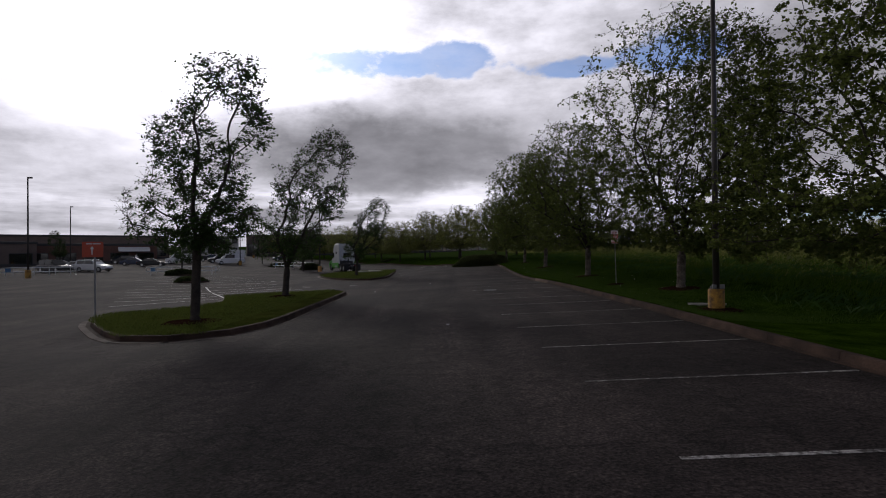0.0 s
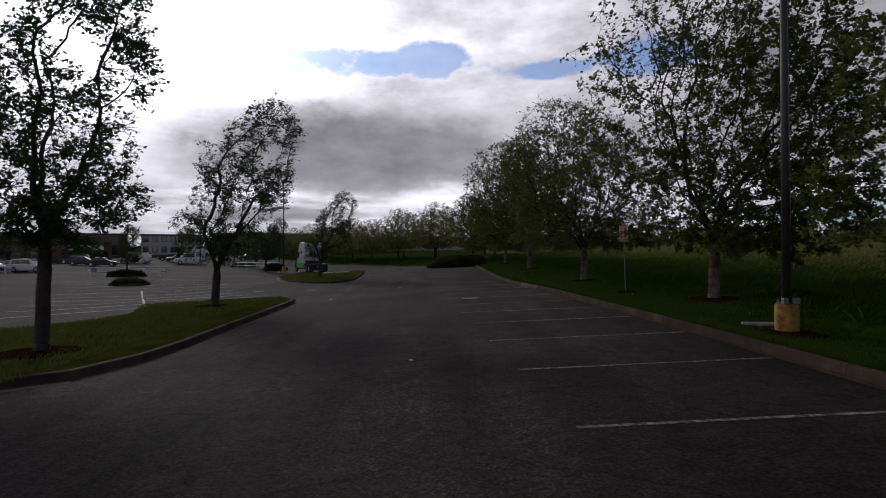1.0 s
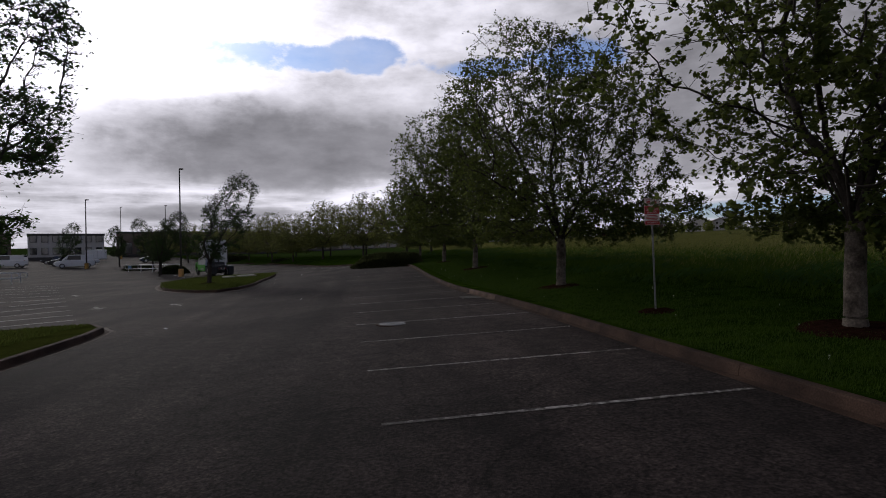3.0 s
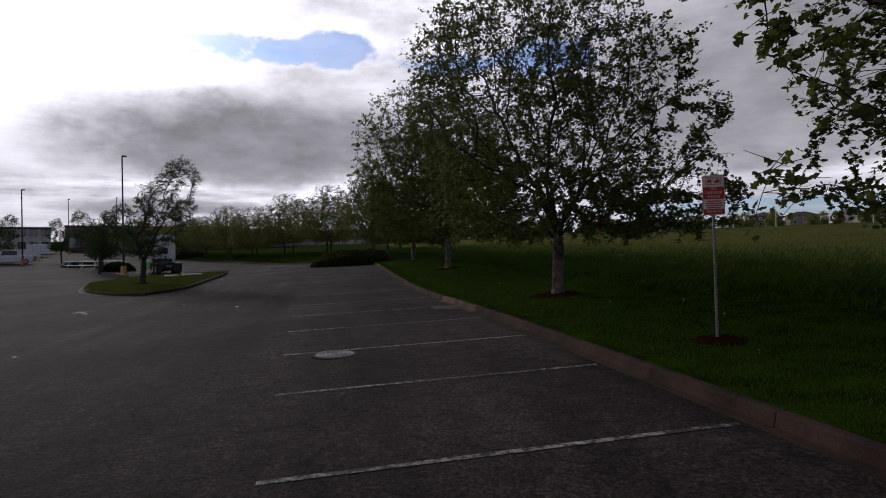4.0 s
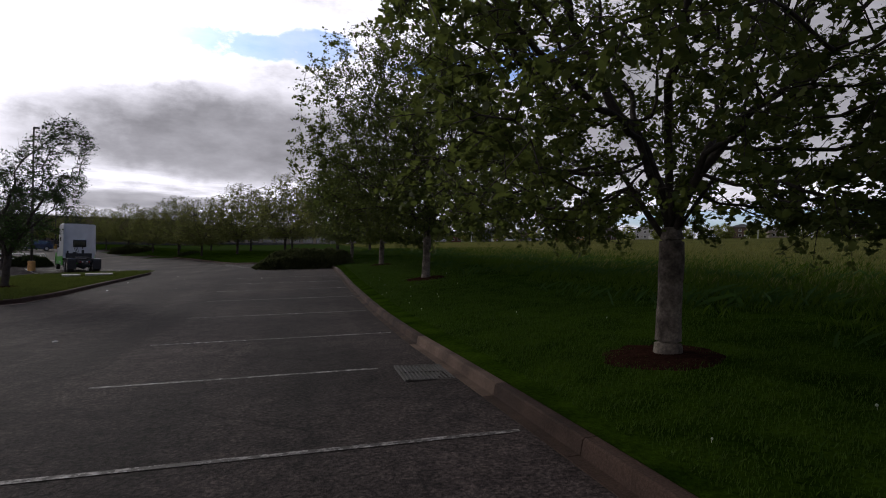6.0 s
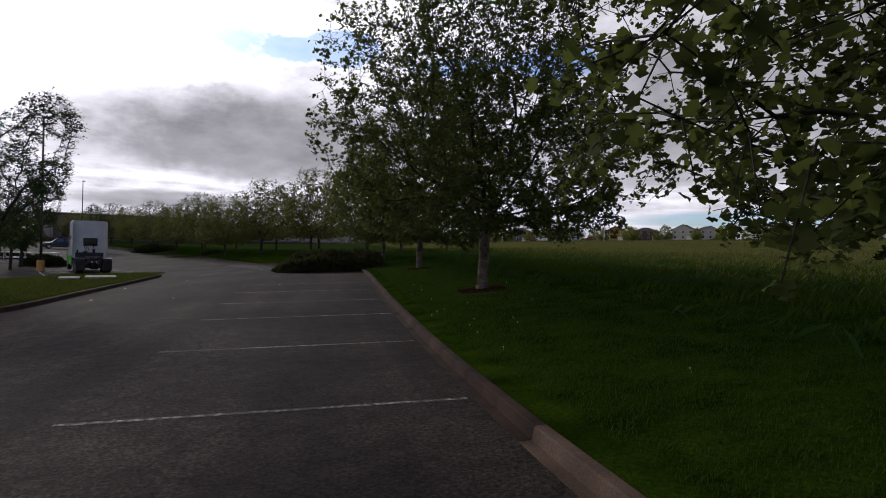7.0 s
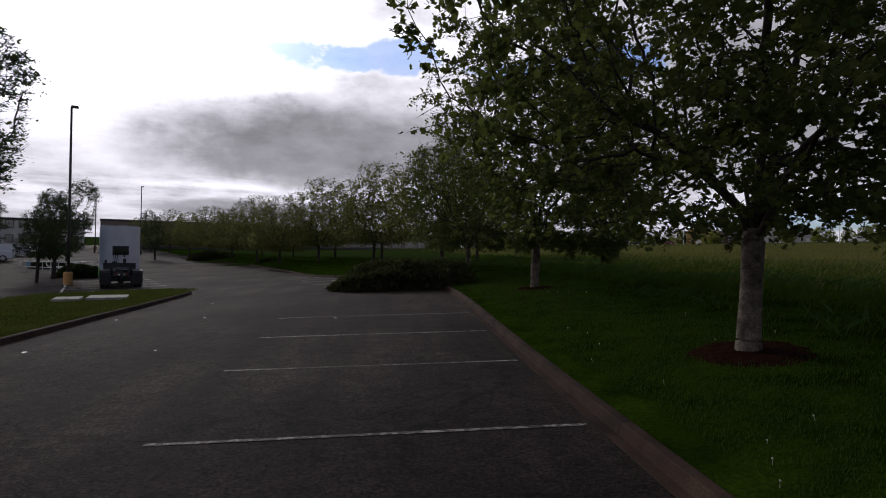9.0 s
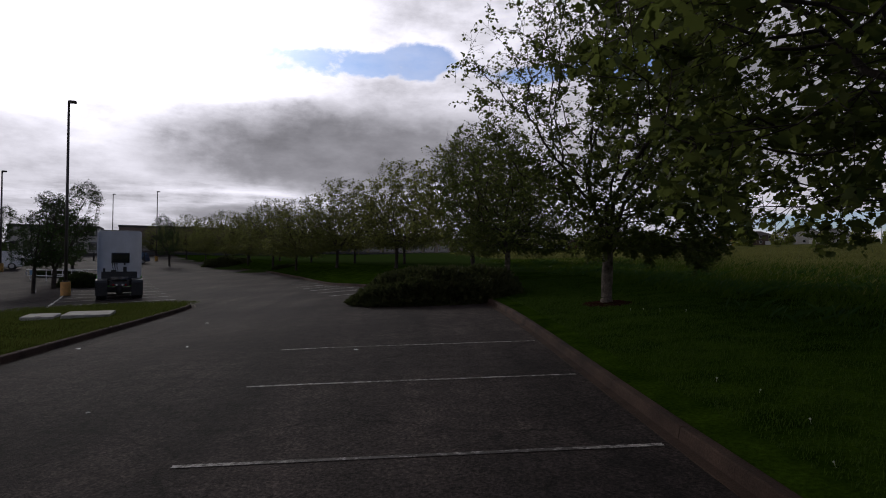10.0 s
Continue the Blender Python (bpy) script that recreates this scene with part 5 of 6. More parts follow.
for x, y, turn, p, lab, kd in ((-47.34, 83.5, 262, C_WHITE, "white sport utility car parked on the asphalt", "suv"), (-51.09, 81.0, 250, C_DARK, "black sport utility car parked on the asphalt", "suv"),
                               (-51.91, 87.5, 255, C_GREY, "silver sedan parked in a far stall", "sedan"), (-49.03, 66.5, 240, C_DARK, "dark sedan parked near the cart corral", "sedan"),
                               (-55.66, 74.0, 250, C_RED, "maroon sedan parked in a far stall", "sedan"), (-50.01, 104.3, 284, C_DARK, "black sedan parked side-on", "sedan"),
                               (-51.35, 117.4, 100, C_WHITE, "white delivery van parked in the far lot", "van"), (-62.97, 118.2, 100, C_DARK, "dark sport utility car by the store", "suv"),
                               (-52.5, 134.5, 110, C_DARK, "dark sedan in the far lot", "sedan"), (-49.0, 131.0, 110, C_GREY, "silver sport utility car in the far lot", "suv"),
                               (-45.6, 129.6, 118, C_WHITE, "white sedan in the far lot", "sedan"), (-40.31, 115.0, 118, C_WHITE, "white van parked in the far lot", "van"),
                               (-45.8, 123.5, 118, C_DARK, "dark sport utility car in the far lot", "suv"), (-55.8, 109.0, 284, C_BLUE, "navy sedan in the far lot", "sedan"),
                               (-57.99, 92.0, 255, C_GREY, "silver sedan in a far stall", "sedan"), (-36.5, 138.0, 118, C_BLUE, "navy sport utility car in the far lot", "suv")):
    car(x, y, turn, p, lab, kd)


def tractor(x, y, turn):
    """A sleeper-cab road tractor; y runs forward from the cab's rear wall."""
    t = thing("semi_tractor", pose(x, y, lot_z(x, y) + 0.01, 0, 0, turn) @ Matrix.Diagonal((0.93, 1, 1, 1)), "white sleeper-cab road tractor with green lower panels, parked without trailer", "truck")

    def cs(y0, w, z0, z1, r=0.14):
        return section(y0, w, z0, z1, r)
    bm = bmesh.new()
    loft(bm, [cs(0.0, 1.20, 1.05, 3.92, 0.10), cs(0.08, 1.23, 1.02, 3.98, 0.12), cs(1.9, 1.23, 1.02, 4.00, 0.16), cs(2.55, 1.20, 1.02, 3.85, 0.25), cs(2.95, 1.16, 1.02, 3.40, 0.30), cs(3.25, 1.12, 1.02, 2.95, 0.25), cs(3.75, 1.05, 1.02, 2.05, 0.12)])
    cab = part("sleeper_cab", bm, WHITE, t, "white painted sleeper cab")
    bm = bmesh.new()
    loft(bm, [cs(3.60, 1.02, 0.75, 2.02, 0.15), cs(4.3, 0.98, 0.70, 1.92, 0.22), cs(5.0, 0.90, 0.62, 1.70, 0.26), cs(5.28, 0.72, 0.62, 1.40, 0.2)])
    hood = part("hood", bm, WHITE, t)
    bm = bmesh.new()
    box(bm, (0.9, 0.06, 0.75), (0, 5.25, 1.05), 0.03)
    part("grille", bm, BLACK, hood)
    bm = bmesh.new()
    loft(bm, [cs(4.95, 1.20, 0.32, 0.72, 0.1), cs(5.35, 1.12, 0.32, 0.72, 0.12), cs(5.50, 0.85, 0.36, 0.68, 0.1)])
    part("front_bumper", bm, GREEN, t, "green bumper")
    for s in (-1, 1):
        bm = bmesh.new()
        prism(bm, [(0.05, 0.55), (3.4, 0.55), (3.6, 1.15), (0.05, 1.25)], "x", 0.05, (s * 1.235, 0, 0))
        part("side_fairing", bm, GREEN, t, "green side fairing")
        bm = bmesh.new()
        prism(bm, [(3.65, 0.85), (3.95, 0.80), (4.1, 1.12), (4.45, 1.25), (4.85, 1.1), (5.0, 0.72), (5.2, 0.7), (5.2, 1.05), (4.9, 1.45), (3.65, 1.55)], "x", 0.22, (s * 1.08, 0, 0))
        part("wing", bm, GREEN, t, "green front wing")
        bm = bmesh.new()
        prism(bm, [(2.35, 1.95), (3.25, 1.95), (3.02, 2.65), (2.35, 2.75)], "x", 0.02, (s * 1.215, 0, 0))
        part("side_window", bm, GLASS, cab)
        bm = bmesh.new()
        prism(bm, [(0.9, 2.5), (1.5, 2.5), (1.5, 2.8), (0.9, 2.8)], "x", 0.02, (s * 1.235, 0, 0))
        part("sleeper_window", bm, GLASS, cab)
        bm = bmesh.new()
        prism(bm, [(2.2, 1.1), (3.3, 1.1), (3.3, 1.9), (2.25, 1.9)], "x", 0.015, (s * 1.236, 0, 0))
        part("cab_door", bm, WHITE, cab)
        bm = bmesh.new()
        box(bm, (0.10, 0.22, 0.55), (s * 1.52, 3.05, 2.35), 0.03)
        mir = part("door_mirror", bm, BLACK, t)
        bm = bmesh.new()
        pipe(bm, [(s * 1.2, 3.0, 2.75), (s * 1.5, 3.05, 2.7), (s * 1.5, 3.05, 2.1), (s * 1.2, 3.0, 2.05)], 0.015, 6)
        part("mirror_arm", bm, BLACK, mir)
        bm = bmesh.new()
        rod(bm, (s * 0.98, 0.6, 0.72), (s * 0.98, 2.0, 0.72), 0.30, sides=24)
        part("fuel_tank", bm, ALLOY, t)
        bm = bmesh.new()
        box(bm, (0.04, 0.35, 2.4), (s * 1.215, -0.16, 2.65), 0.01)
        part("side_extender", bm, WHITE, cab, "white side extender with grey edge")
        bm = bmesh.new()
        box(bm, (0.30, 0.10, 0.18), (s * 0.82, 5.18, 1.10), 0.03)
        part("headlight", bm, LAMP, hood)
    bm = bmesh.new()
    vs = [bm.verts.new(p) for p in ((-0.98, 3.45, 2.15), (0.98, 3.45, 2.15), (0.9, 3.02, 3.0), (-0.9, 3.02, 3.0))]
    f = bm.faces.new(vs)
    r = bmesh.ops.extrude_face_region(bm, geom=[f])
    for v in [g for g in r["geom"] if isinstance(g, bmesh.types.BMVert)]:
        v.co += Vector((0, 0.14, 0.06))
    bmesh.ops.recalc_face_normals(bm, faces=bm.faces[:])
    part("windscreen", bm, GLASS, cab)
    # rear wall
    bm = bmesh.new()
    box(bm, (0.92, 0.03, 0.52), (0.05, -0.012, 2.32), 0.03)
    part("rear_window", bm, GLASS, cab)
    bm = bmesh.new()
    for sx, w in ((-0.02, 0.0),):
        box(bm, (1.02, 0.02, 0.62), (0.05, -0.004, 2.32), 0.03)
    part("window_seal", bm, BLACK, cab)
    for dx, dz, w, h in ((-0.85, 1.52, 0.14, 0.36), (0.30, 1.62, 0.20, 0.34), (0.28, 1.95, 0.10, 0.12), (-0.32, 1.45, 0.30, 0.30)):
        bm = bmesh.new()
        box(bm, (w, 0.06, h), (dx, -0.02, dz), 0.02)
        part("access_panel", bm, BLACK, cab, "black fittings on the rear wall")
    for k in range(3):
        bm = bmesh.new()
        x0 = -0.35 + 0.12 * k
        pipe(bm, [(x0, -0.05, 1.95), (x0 - 0.06, -0.28, 2.02), (x0 - 0.02, -0.55, 1.75), (x0 + 0.08, -0.62, 1.35), (x0 + 0.04, -0.5, 1.1)], 0.022, 7)
        part("air_hose", bm, BLACK, t, "coiled black air hose")
    bm = bmesh.new()
    box(bm, (2.30, 0.025, 0.03), (0, -0.01, 3.95), 0.008)
    part("roof_seam", bm, BLACK, cab)
    # chassis
    for s in (-1, 1):
        bm = bmesh.new()
        box(bm, (0.09, 8.2, 0.26), (s * 0.43, 1.05, 0.92), 0.01)
        part("frame_rail", bm, BLACK, t)
        for k, yy in enumerate((-2.25, -0.95)):
            wheel(t, s * 0.80, yy, 0.51, 0.26)
            wheel(t, s * 1.08, yy, 0.51, 0.26)
        wheel(t, s * 1.02, 4.45, 0.51, 0.28)
        bm = bmesh.new()
        box(bm, (0.62, 0.02, 0.72), (s * 0.92, -3.02, 0.62), 0.008)
        part("mud_flap", bm, RUBBER, t)
        bm = bmesh.new()
        prism(bm, [(-2.95, 0.95), (-2.9, 1.10), (-2.25, 1.13), (-0.95, 1.13), (-0.25, 1.10), (-0.2, 0.95), (-0.25, 1.06), (-2.25, 1.09), (-2.86, 1.06)], "x", 0.6, (s * 0.94, 0, 0))
        part("mudguard", bm, BLACK, t)
        for k in (0, 1):
            bm = bmesh.new()
            rod(bm, (s * (0.16 + 0.16 * k), -3.02, 0.86), (s * (0.16 + 0.16 * k), -3.06, 0.86), 0.055, sides=14)
            part("tail_light", bm, REDLENS if k else LAMP, t)
    for yy in (-2.25, -0.95):
        bm = bmesh.new()
        rod(bm, (-0.95, yy, 0.51), (0.95, yy, 0.51), 0.11, sides=12)
        bmesh.ops.create_uvsphere(bm, u_segments=14, v_segments=8, radius=0.24, matrix=pose(0, yy, 0.52))
        part("drive_axle", bm, BLACK, t)
    for s in (-1, 1):
        bm = bmesh.new()
        rod(bm, (s * 0.52, -1.6, 0.78), (s * 0.52, -1.6, 1.02), 0.13, sides=14)
        part("air_spring", bm, RUBBER, t)
    bm = bmesh.new()
    box(bm, (1.9, 0.10, 0.16), (0, -0.35, 1.12), 0.02)
    part("cab_cross_bar", bm, BLACK, t)
    bm = bmesh.new()
    box(bm, (2.0, 0.03, 0.44), (0, -0.02, 1.28), 0.01)
    part("lower_rear_panel", bm, BLACK, cab, "black lower rear panel")
    bm = bmesh.new()
    box(bm, (1.0, 0.14, 0.24), (0, -2.95, 0.90), 0.02)
    part("rear_cross_member", bm, BLACK, t)
    bm = bmesh.new()
    prism(bm, [(-0.46, -2.3), (-0.12, -2.5), (-0.06, -2.0), (0.06, -2.0), (0.12, -2.5), (0.46, -2.3), (0.46, -1.4), (0.25, -1.15), (-0.25, -1.15), (-0.46, -1.4)], "z", 0.07, (0, 0, 1.20))
    part("fifth_wheel", bm, IRON, t, "greasy steel coupling plate")
    bm = bmesh.new()
    box(bm, (0.85, 0.9, 0.04), (0, -0.55, 1.08), 0.008)
    part("deck_plate", bm, ALLOY, t)
    return t


tractor(-11.95, 84.8, 26.5)


def box_trailer(x, y, turn):
    t = thing("utility_trailer", pose(x, y, lot_z(x, y), 0, 0, turn), "small white box trailer parked beyond the shrubs", "trailer")
    bm = bmesh.new()
    box(bm, (2.1, 3.8, 1.9), (0, 0, 1.55), 0.05)
    b = part("box_body", bm, C_WHITE, t)
    for i in range(6):
        bm = bmesh.new()
        box(bm, (2.13, 0.02, 1.8), (0, -1.6 + i * 0.64, 1.55), 0.004)
        part("rib", bm, GALV, b)
    for s in (-1, 1):
        wheel(t, s * 0.95, 0.2, 0.34, 0.2)
    bm = bmesh.new()
    rod(bm, (0, 1.9, 0.5), (0, 3.0, 0.45), 0.05, sides=8)
    part("drawbar", bm, BLACK, t)


box_trailer(-50.5, 146.0, 110)


# ---- buildings ----
BRICK = material("brown_store_wall", (0.17, 0.125, 0.10), 0.9, dark=(0.12, 0.09, 0.075), scale=0.6, amount=0.5, fine=0.2, fine_scale=8, bump=0.3)
TAN = material("tan_store_wall", (0.30, 0.25, 0.20), 0.9, dark=(0.22, 0.18, 0.15), scale=0.5, amount=0.5, fine=0.15, fine_scale=6)
RUST = material("red_brown_wall", (0.17, 0.085, 0.062), 0.9, dark=(0.11, 0.06, 0.045), scale=0.7, amount=0.5, fine=0.15, fine_scale=6)
PALE = material("pale_stucco", (0.48, 0.46, 0.42), 0.9, dark=(0.38, 0.36, 0.33), scale=0.5, amount=0.5, fine=0.1)
COPING = material("dark_coping", (0.05, 0.047, 0.045), 0.7, dark=(0.035, 0.033, 0.032), scale=1, amount=0.5, fine=0.1)
AWN = material("white_metal_awning", (0.72, 0.71, 0.68), 0.4, dark=(0.6, 0.59, 0.57), scale=2, amount=0.4)


def store(x, y, turn, w, d, h, wall, label, bays, storeys=1):
    b = thing("store_building", pose(x, y, lot_z(x, y) - 0.2, 0, 0, turn), label, "building", "stores beyond the lot")
    bm = bmesh.new()
    box(bm, (w, d, h), (0, 0, h / 2))
    wl = part("wall", bm, wall, b)
    bm = bmesh.new()
    box(bm, (w + 0.3, d + 0.3, 0.5), (0, 0, h + 0.1), 0.05)
    part("parapet", bm, COPING, b)
    bm = bmesh.new()
    box(bm, (w + 0.06, 0.3, 0.7), (0, -d / 2 - 0.05, 0.35), 0.03)
    part("plinth", bm, COPING, b)
    for i in range(bays):
        for st in range(storeys):
            bm = bmesh.new()
            x0 = -w / 2 + (i + 0.5) * w / bays
            z0 = 1.6 + st * 3.0 if storeys > 1 else h * 0.36
            ww, hh = (w / bays * 0.55, 1.5) if storeys > 1 else (w / bays * 0.7, h * 0.42)
            box(bm, (ww + 0.2, 0.16, hh + 0.2), (x0, -d / 2 - 0.02, z0 + (0.6 if storeys > 1 else 0)), 0.02)
            win = part("window", bm, COPING, b)
            bm = bmesh.new()
            box(bm, (ww, 0.04, hh), (x0, -d / 2 - 0.12, z0 + (0.6 if storeys > 1 else 0)))
            part("pane", bm, GLASS, win)
    return b


store(-118.0, 165.0, 32, 70, 30, 6.6, BRICK, "long low brown brick store with a flat dark parapet", 14)
store(-71.0, 178.0, 24, 16, 12, 6.2, PALE, "pale two-storey building with small dark windows", 7, 2)
store(-46.0, 205.0, 20, 44, 20, 6.8, BRICK, "long dark flat-roofed store behind the lot trees", 10)
store(-10.0, 262.0, 8, 60, 20, 6.5, TAN, "long flat-roofed building in the far distance", 12)
s = store(-76.0, 128.5, 33, 24, 14, 4.0, RUST, "red-brown low shop with a white sloping awning", 5)
bm = bmesh.new()
prism(bm, [(-7.0, 3.6), (-9.0, 2.7), (-9.0, 2.6), (-7.0, 3.3)], "x", 6.0, (7.5, 0, 0))
part("awning", bm, AWN, s, "white sloping metal awning")
store(-92.0, 106.0, 48, 30, 14, 4.6, BRICK, "dark low shop front with a deep overhang", 6)

ROOFS = [material("grey_shingles", (0.075, 0.072, 0.072), 0.9, dark=(0.05, 0.048, 0.048), scale=3, amount=0.5, fine=0.2), material("brown_shingles", (0.10, 0.08, 0.068), 0.9, dark=(0.06, 0.05, 0.045), scale=3, amount=0.5, fine=0.2)]
SIDING = {n: material(n + "_siding", c, 0.85, dark=tuple(v * 0.8 for v in c), scale=0.6, amount=0.5, fine=0.06, spec=0.2) for n, c in
          (("white", (0.46, 0.44, 0.42)), ("ochre", (0.36, 0.235, 0.08)), ("grey", (0.15, 0.155, 0.16)), ("brown", (0.12, 0.085, 0.068)), ("tan", (0.25, 0.215, 0.17)), ("brick", (0.19, 0.08, 0.06)))}
TRIM = material("white_trim", (0.70, 0.69, 0.66), 0.6, dark=(0.6, 0.59, 0.57), scale=2, amount=0.4)


def house(x, y, turn, w, d, h, rise, wall, roof, label, gable=True):
    b = thing("house", pose(x, y, land_z(x, y) - 0.3, 0, 0, turn) @ Matrix.Diagonal((0.85, 0.85, 0.78, 1)), label, "house", "houses beyond the meadow")
    bm = bmesh.new()
    prism(bm, [(-w / 2, 0), (w / 2, 0), (w / 2, h), (0, h + rise), (-w / 2, h)] if gable else [(-w / 2, 0), (w / 2, 0), (w / 2, h), (-w / 2, h)], "y", d)
    part("wall", bm, SIDING[wall], b)
    bm = bmesh.new()
    if gable:
        for s in (-1, 1):
            n = Vector((s * rise, 0, w / 2)).normalized() * 0.14
            e = [(0, 0, h + rise), (s * (w / 2 + 0.5), 0, h - rise * 0.5 / (w / 2))]
            q = [(e[0][0], e[0][2]), (e[1][0], e[1][2]), (e[1][0] + n.x, e[1][2] + n.z), (0.0, e[0][2] + 0.18)]
            prism(bm, q, "y", d + 0.9)
    else:
        a = [bm.verts.new(p) for p in ((-w / 2 - 0.5, -d / 2 - 0.5, h), (w / 2 + 0.5, -d / 2 - 0.5, h), (w / 2 + 0.5, d / 2 + 0.5, h), (-w / 2 - 0.5, d / 2 + 0.5, h))]
        k = max(0.2, (w - d) / 2)
        r = [bm.verts.new((-k, 0, h + rise)), bm.verts.new((k, 0, h + rise))]
        bm.faces.new((a[0], a[1], r[1], r[0]))
        bm.faces.new((a[1], a[2], r[1]))
        bm.faces.new((a[2], a[3], r[0], r[1]))
        bm.faces.new((a[3], a[0], r[0]))
        bm.faces.new(a[::-1])
        bmesh.ops.recalc_face_normals(bm, faces=bm.faces[:])
    part("roof", bm, roof, b)
    for st in range(2):
        for i in range(3):
            x0, z0 = -w / 2 + w * (i + 0.5) / 3, 1.6 + 2.8 * st
            if z0 + 0.7 > h:
                continue
            bm = bmesh.new()
            box(bm, (1.3, 0.10, 1.5), (x0, -d / 2 - 0.02, z0), 0.02)
            wn_ = part("window", bm, TRIM, b)
            bm = bmesh.new()
            box(bm, (1.05, 0.04, 1.25), (x0, -d / 2 - 0.08, z0))
            part("pane", bm, GLASS, wn_)
    bm = bmesh.new()
    box(bm, (2.6, 0.10, 2.2), (w * 0.28, -d / 2 - 0.06, 1.1), 0.02)
    part("garage_door", bm, TRIM, b)
    return b


def far(az, dist):
    return 4.5 + dist * math.sin(radians(az)), 32 + dist * math.cos(radians(az))


HOUSES = ((12.0, 250, "tan", 12, 9, 3.2, 2.4, 1), (16.0, 225, "brick", 9, 8, 3.4, 2.6, 1), (19.3, 240, "grey", 13, 9, 5.4, 2.6, 0), (22.5, 262, "brown", 12, 9, 5.2, 2.4, 0), (28.6, 250, "ochre", 10, 9, 5.4, 2.8, 1),
          (31.2, 262, "brown", 12, 9, 5.2, 2.4, 0), (34.6, 250, "white", 11, 9, 5.6, 3.0, 1), (36.5, 258, "white", 11, 9, 5.3, 2.4, 1), (42.7, 255, "brown", 11, 10, 6.0, 2.2, 0), (45.6, 262, "tan", 13, 9, 5.4, 2.2, 0),
          (49.2, 250, "white", 10, 9, 5.2, 2.8, 1), (51.6, 256, "brown", 11, 9, 5.2, 2.4, 0), (53.6, 250, "grey", 12, 9, 5.4, 2.8, 1), (57.0, 255, "tan", 12, 9, 5.4, 2.5, 0), (61.0, 255, "white", 12, 9, 5.4, 2.8, 1), (5.5, 270, "tan", 14, 9, 5.2, 2.4, 0), (8.7, 262, "grey", 12, 9, 4.8, 2.4, 1))
for i, (a, dist, wall, w, d, h, rise, g) in enumerate(HOUSES):
    x, y = far(a, dist * 1.08)
    house(x, y, -a + (18 if i % 2 else -12), w, d, h, rise, wall, ROOFS[i % 2], {"white": "white-sided", "ochre": "ochre-yellow", "grey": "grey-sided", "brown": "brown-sided", "tan": "tan-sided", "brick": "low brick-red"}[wall] + " suburban house with shingled roof beyond the meadow", bool(g))
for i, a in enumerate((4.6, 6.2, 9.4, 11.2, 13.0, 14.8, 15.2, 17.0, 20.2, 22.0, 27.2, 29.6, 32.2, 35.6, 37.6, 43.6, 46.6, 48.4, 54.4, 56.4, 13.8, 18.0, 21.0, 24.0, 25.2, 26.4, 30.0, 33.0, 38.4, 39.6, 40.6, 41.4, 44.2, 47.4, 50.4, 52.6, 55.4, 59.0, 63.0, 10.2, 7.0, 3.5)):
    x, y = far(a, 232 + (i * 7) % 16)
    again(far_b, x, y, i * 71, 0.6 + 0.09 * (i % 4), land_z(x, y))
POST = material("white_post_paint", (0.66, 0.66, 0.64), 0.5, dark=(0.5, 0.5, 0.49), scale=2, amount=0.4)
for i, a in enumerate((17.6, 27.4, 38.8, 39.1, 44.0, 48.0, 51.0, 52.3, 54.6)):
    x, y = far(a, 215)
    p = thing("street_lamp", pose(x, y, land_z(x, y), 0, 0, i * 40), "slim white street lamp at the meadow's far road", "street lamp", "far street lamps")
    hgt = 5.2 if i != 8 else 13.0
    bm = bmesh.new()
    pipe(bm, [(0, 0, -0.2), (0, 0, hgt)], [0.14, 0.09], 8)
    part("pole", bm, POST, p)
    bm = bmesh.new()
    pipe(bm, [(0, 0, hgt - 0.05), (0.3, 0, hgt + 0.1), (0.7, 0, hgt + 0.12)], 0.05, 6)
    part("arm", bm, POST, p)
    bm = bmesh.new()
    box(bm, (0.6, 0.22, 0.12), (0.9, 0, hgt + 0.1), 0.03)
    part("lamp_head", bm, POST, p)
for i, a in enumerate((12.6, 13.2, 14.4, 20.6, 21.4, 23.2, 24.6, 26.0, 40.0)):
    x, y = far(a, 216)
    c = car(x, y, 90 - a, (C_WHITE, C_DARK, C_GREY, C_RED)[i % 4], ("white", "black", "silver", "maroon")[i % 4] + " car parked on the road beyond the meadow", "sedan" if i % 2 else "suv")
    c.matrix_basis = pose(x, y, land_z(x, y) + 0.05, 0, 0, 90 - a)


# ---- grass ----
def blades(name, n, xs, ys, z_of, h0, h1, width, mat, label, seed, keep=None, lean=0.25):
    """Grass as single bent blades."""
    nr = np.random.default_rng(seed)
    x = xs(nr, n)
    y = nr.uniform(*ys, n)
    if keep is not None:
        k = np.array([keep(a, b) for a, b in zip(x, y)])
        x, y = x[k], y[k]
    m = len(x)
    z = np.array([z_of(a, b) for a, b in zip(x, y)]) - 0.01
    base = np.stack([x, y, z], 1)
    a = nr.uniform(0, math.tau, m)
    s = np.stack([np.cos(a), np.sin(a), np.zeros(m)], 1) * width * nr.uniform(0.6, 1.3, (m, 1))
    h = nr.uniform(h0, h1, (m, 1))
    tip = np.concatenate([nr.normal(lean * 0.6, lean, (m, 1)) * h, nr.normal(0, lean, (m, 1)) * h, h], 1)
    mid = tip * np.array((0.35, 0.35, 0.6))
    quad = np.stack([base - s, base + s, base + mid + s * 0.7, base + tip], 1).reshape(-1, 3)
    ob = new(name, leaf_mesh(name, quad, mat))
    return tagged(ob, label, "grass", kind="stuff")


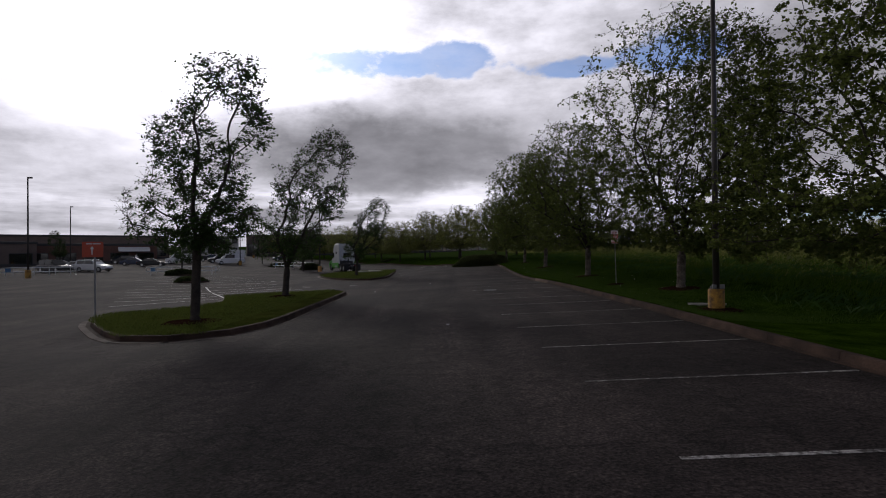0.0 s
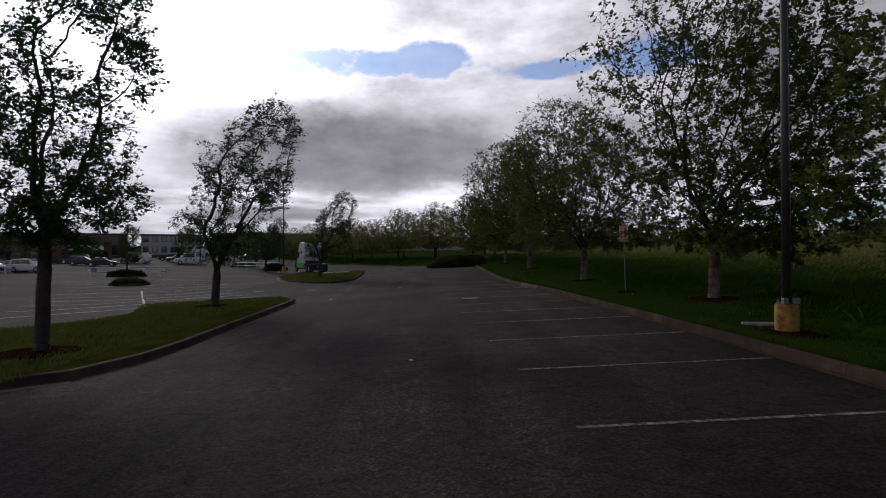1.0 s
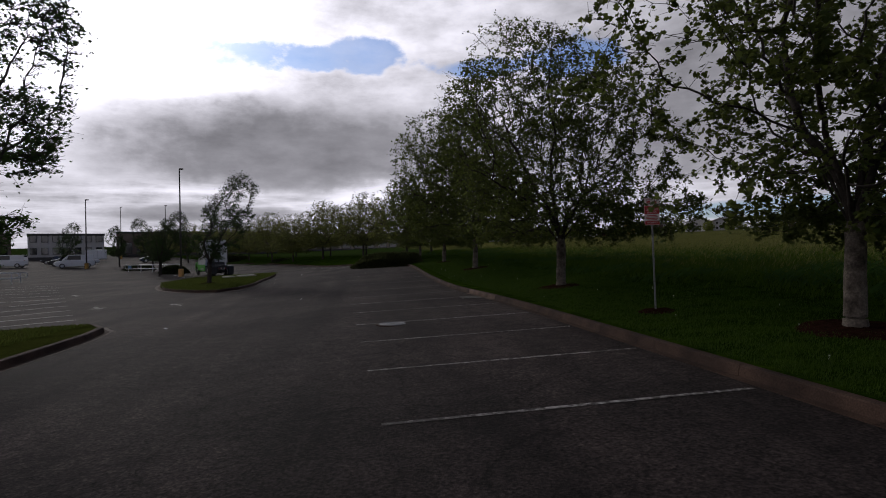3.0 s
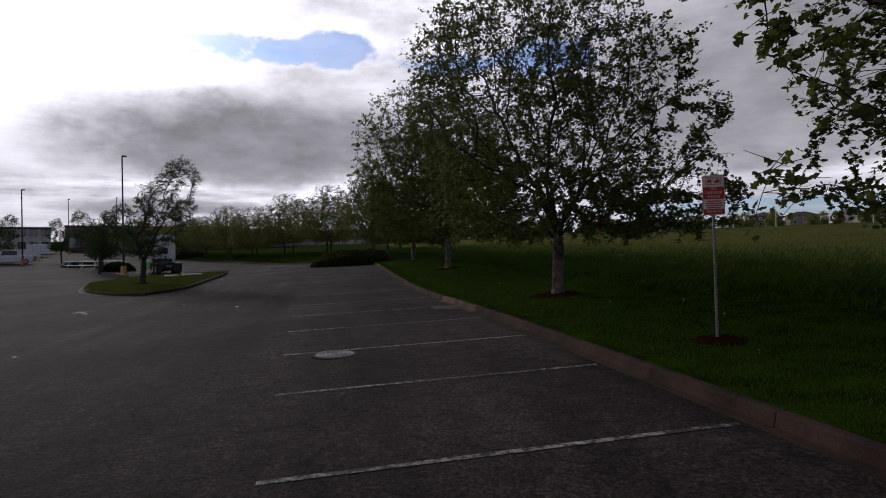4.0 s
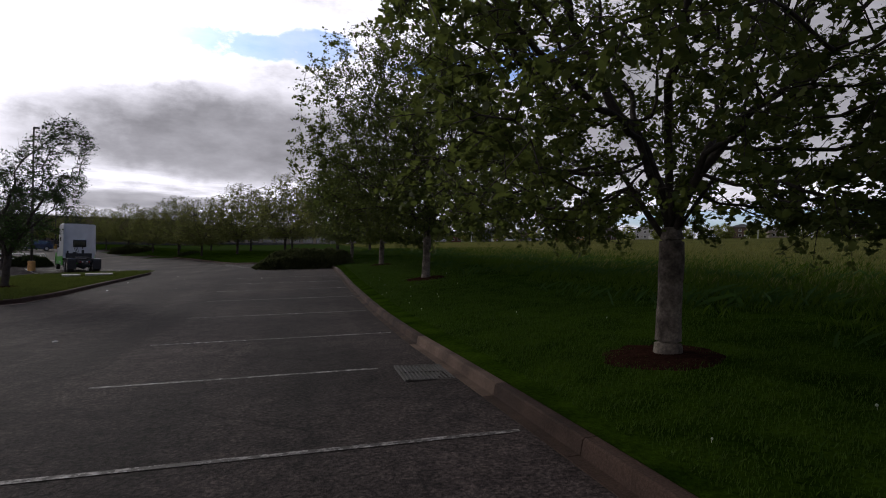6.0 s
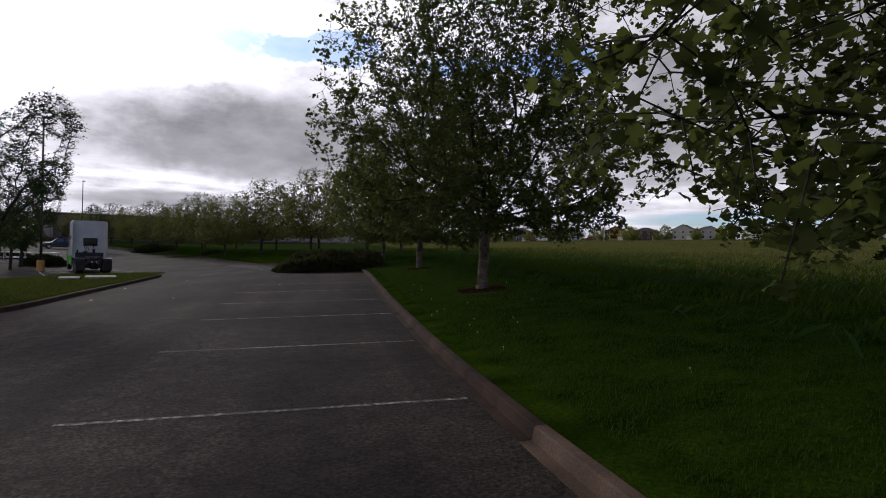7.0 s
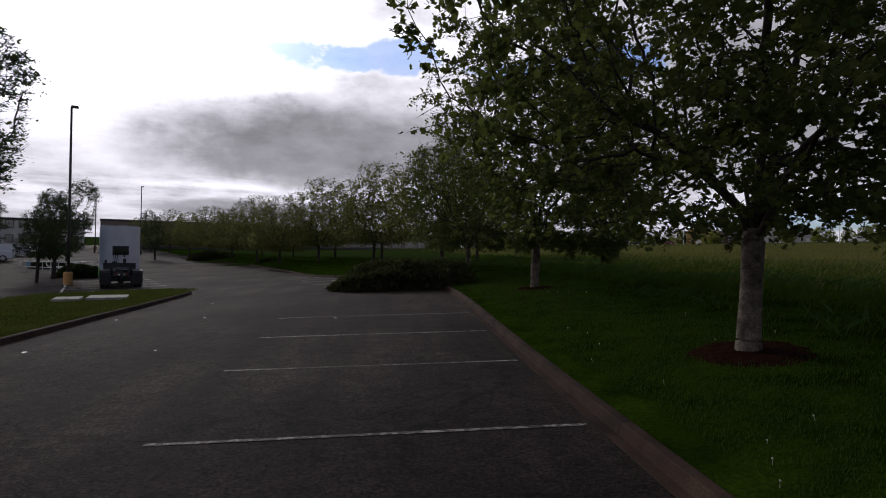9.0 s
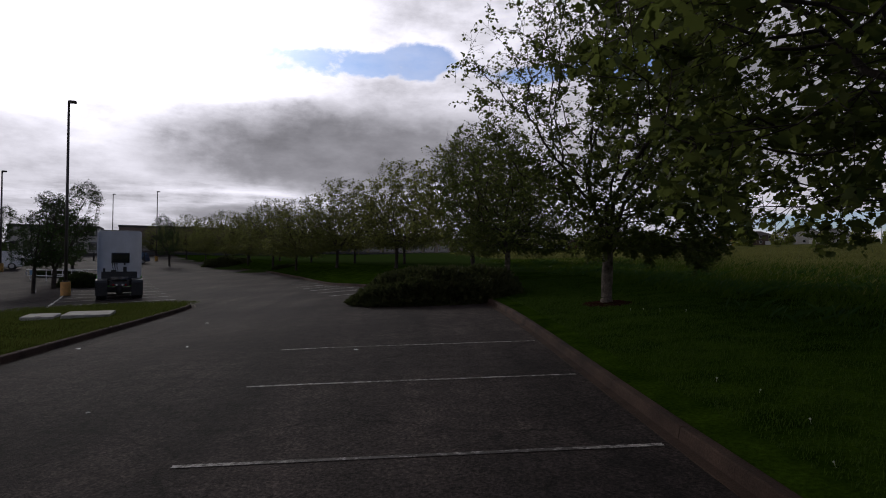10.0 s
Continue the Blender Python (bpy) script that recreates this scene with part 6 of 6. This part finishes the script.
blades("lawn_grass", 150000, lambda r, n: 8.7 + np.abs(r.normal(0, 2.9, n)), (18, 76), verge_z, 0.03, 0.075, 0.0055, BLADE, "short mown green lawn grass on the verge", 1, lambda a, b: a > edge_x(b) + 0.2)
blades("rough_grass", 90000, lambda r, n: 12.0 + r.gamma(2.2, 3.4, n), (10, 110), verge_z, 0.08, 0.26, 0.011, ROUGH, "tall deep green unmown grass beside the lawn", 6, lambda a, b: (a - 11.5) / 5.0 > noise.noise(Vector((a * 0.8, b * 0.8, 1.0))) * 0.6 + 0.5, 0.35)
blades("meadow_grass", 100000, lambda r, n: 17.0 + np.abs(r.normal(0, 34, n)), (6, 200), verge_z, 0.08, 0.32, 0.014, MEADOW, "tall uncut olive-green meadow grass", 2)
blades("weeds", 26000, lambda r, n: r.normal(17.5, 2.8, n), (8, 100), verge_z, 0.05, 0.36, 0.020, WEED, "dark leafy weeds between lawn and meadow", 3, lambda a, b: noise.noise(Vector((a * 0.35, b * 0.25, 3.0))) > 0.12 and a > 12.5, 0.9)


def inside(poly):
    def test(a, b):
        r = False
        for (x0, y0), (x1, y1) in zip(poly, poly[1:] + poly[:1]):
            if (y0 > b) != (y1 > b) and a < (x1 - x0) * (b - y0) / (y1 - y0) + x0:
                r = not r
        return r
    return test


blades("island_grass", 40000, lambda r, n: r.uniform(-11, -4, n), (16, 37), lambda a, b: lot_z(a, b) + 0.17, 0.06, 0.11, 0.007, BLADE2, "short mown grass on the planting island", 4, inside(ISLAND_1))
blades("island_grass", 40000, lambda r, n: r.uniform(-12, -3.4, n), (52, 79), lambda a, b: lot_z(a, b) + 0.17, 0.06, 0.11, 0.008, BLADE2, "short mown grass on the planting island by the tractor", 5, inside(ISLAND_2))


# dandelions gone to seed in the mown verge
dr = random.Random(77)
db = bmesh.new()
for i in range(40):
    y = dr.uniform(22, 64)
    x = edge_x(y) + 0.5 + abs(dr.gauss(0, 2.0))
    h = dr.uniform(0.03, 0.06)
    z = verge_z(x, y)
    tip = (x + dr.uniform(-0.02, 0.02), y + dr.uniform(-0.02, 0.02), z + h)
    pipe(db, [(x, y, z - 0.01), tip], 0.0025, 3)
    bmesh.ops.create_icosphere(db, subdivisions=1, radius=dr.uniform(0.009, 0.015), matrix=Matrix.Translation(tip))
tagged(new("dandelion_heads", finish("dandelion_heads", db, material("dandelion_down", (0.55, 0.56, 0.50), 0.9, dark=(0.34, 0.36, 0.26), scale=30, amount=0.5, spec=0.0), False)), "pale dandelion seed heads scattered over the lawn", "flower", kind="stuff")
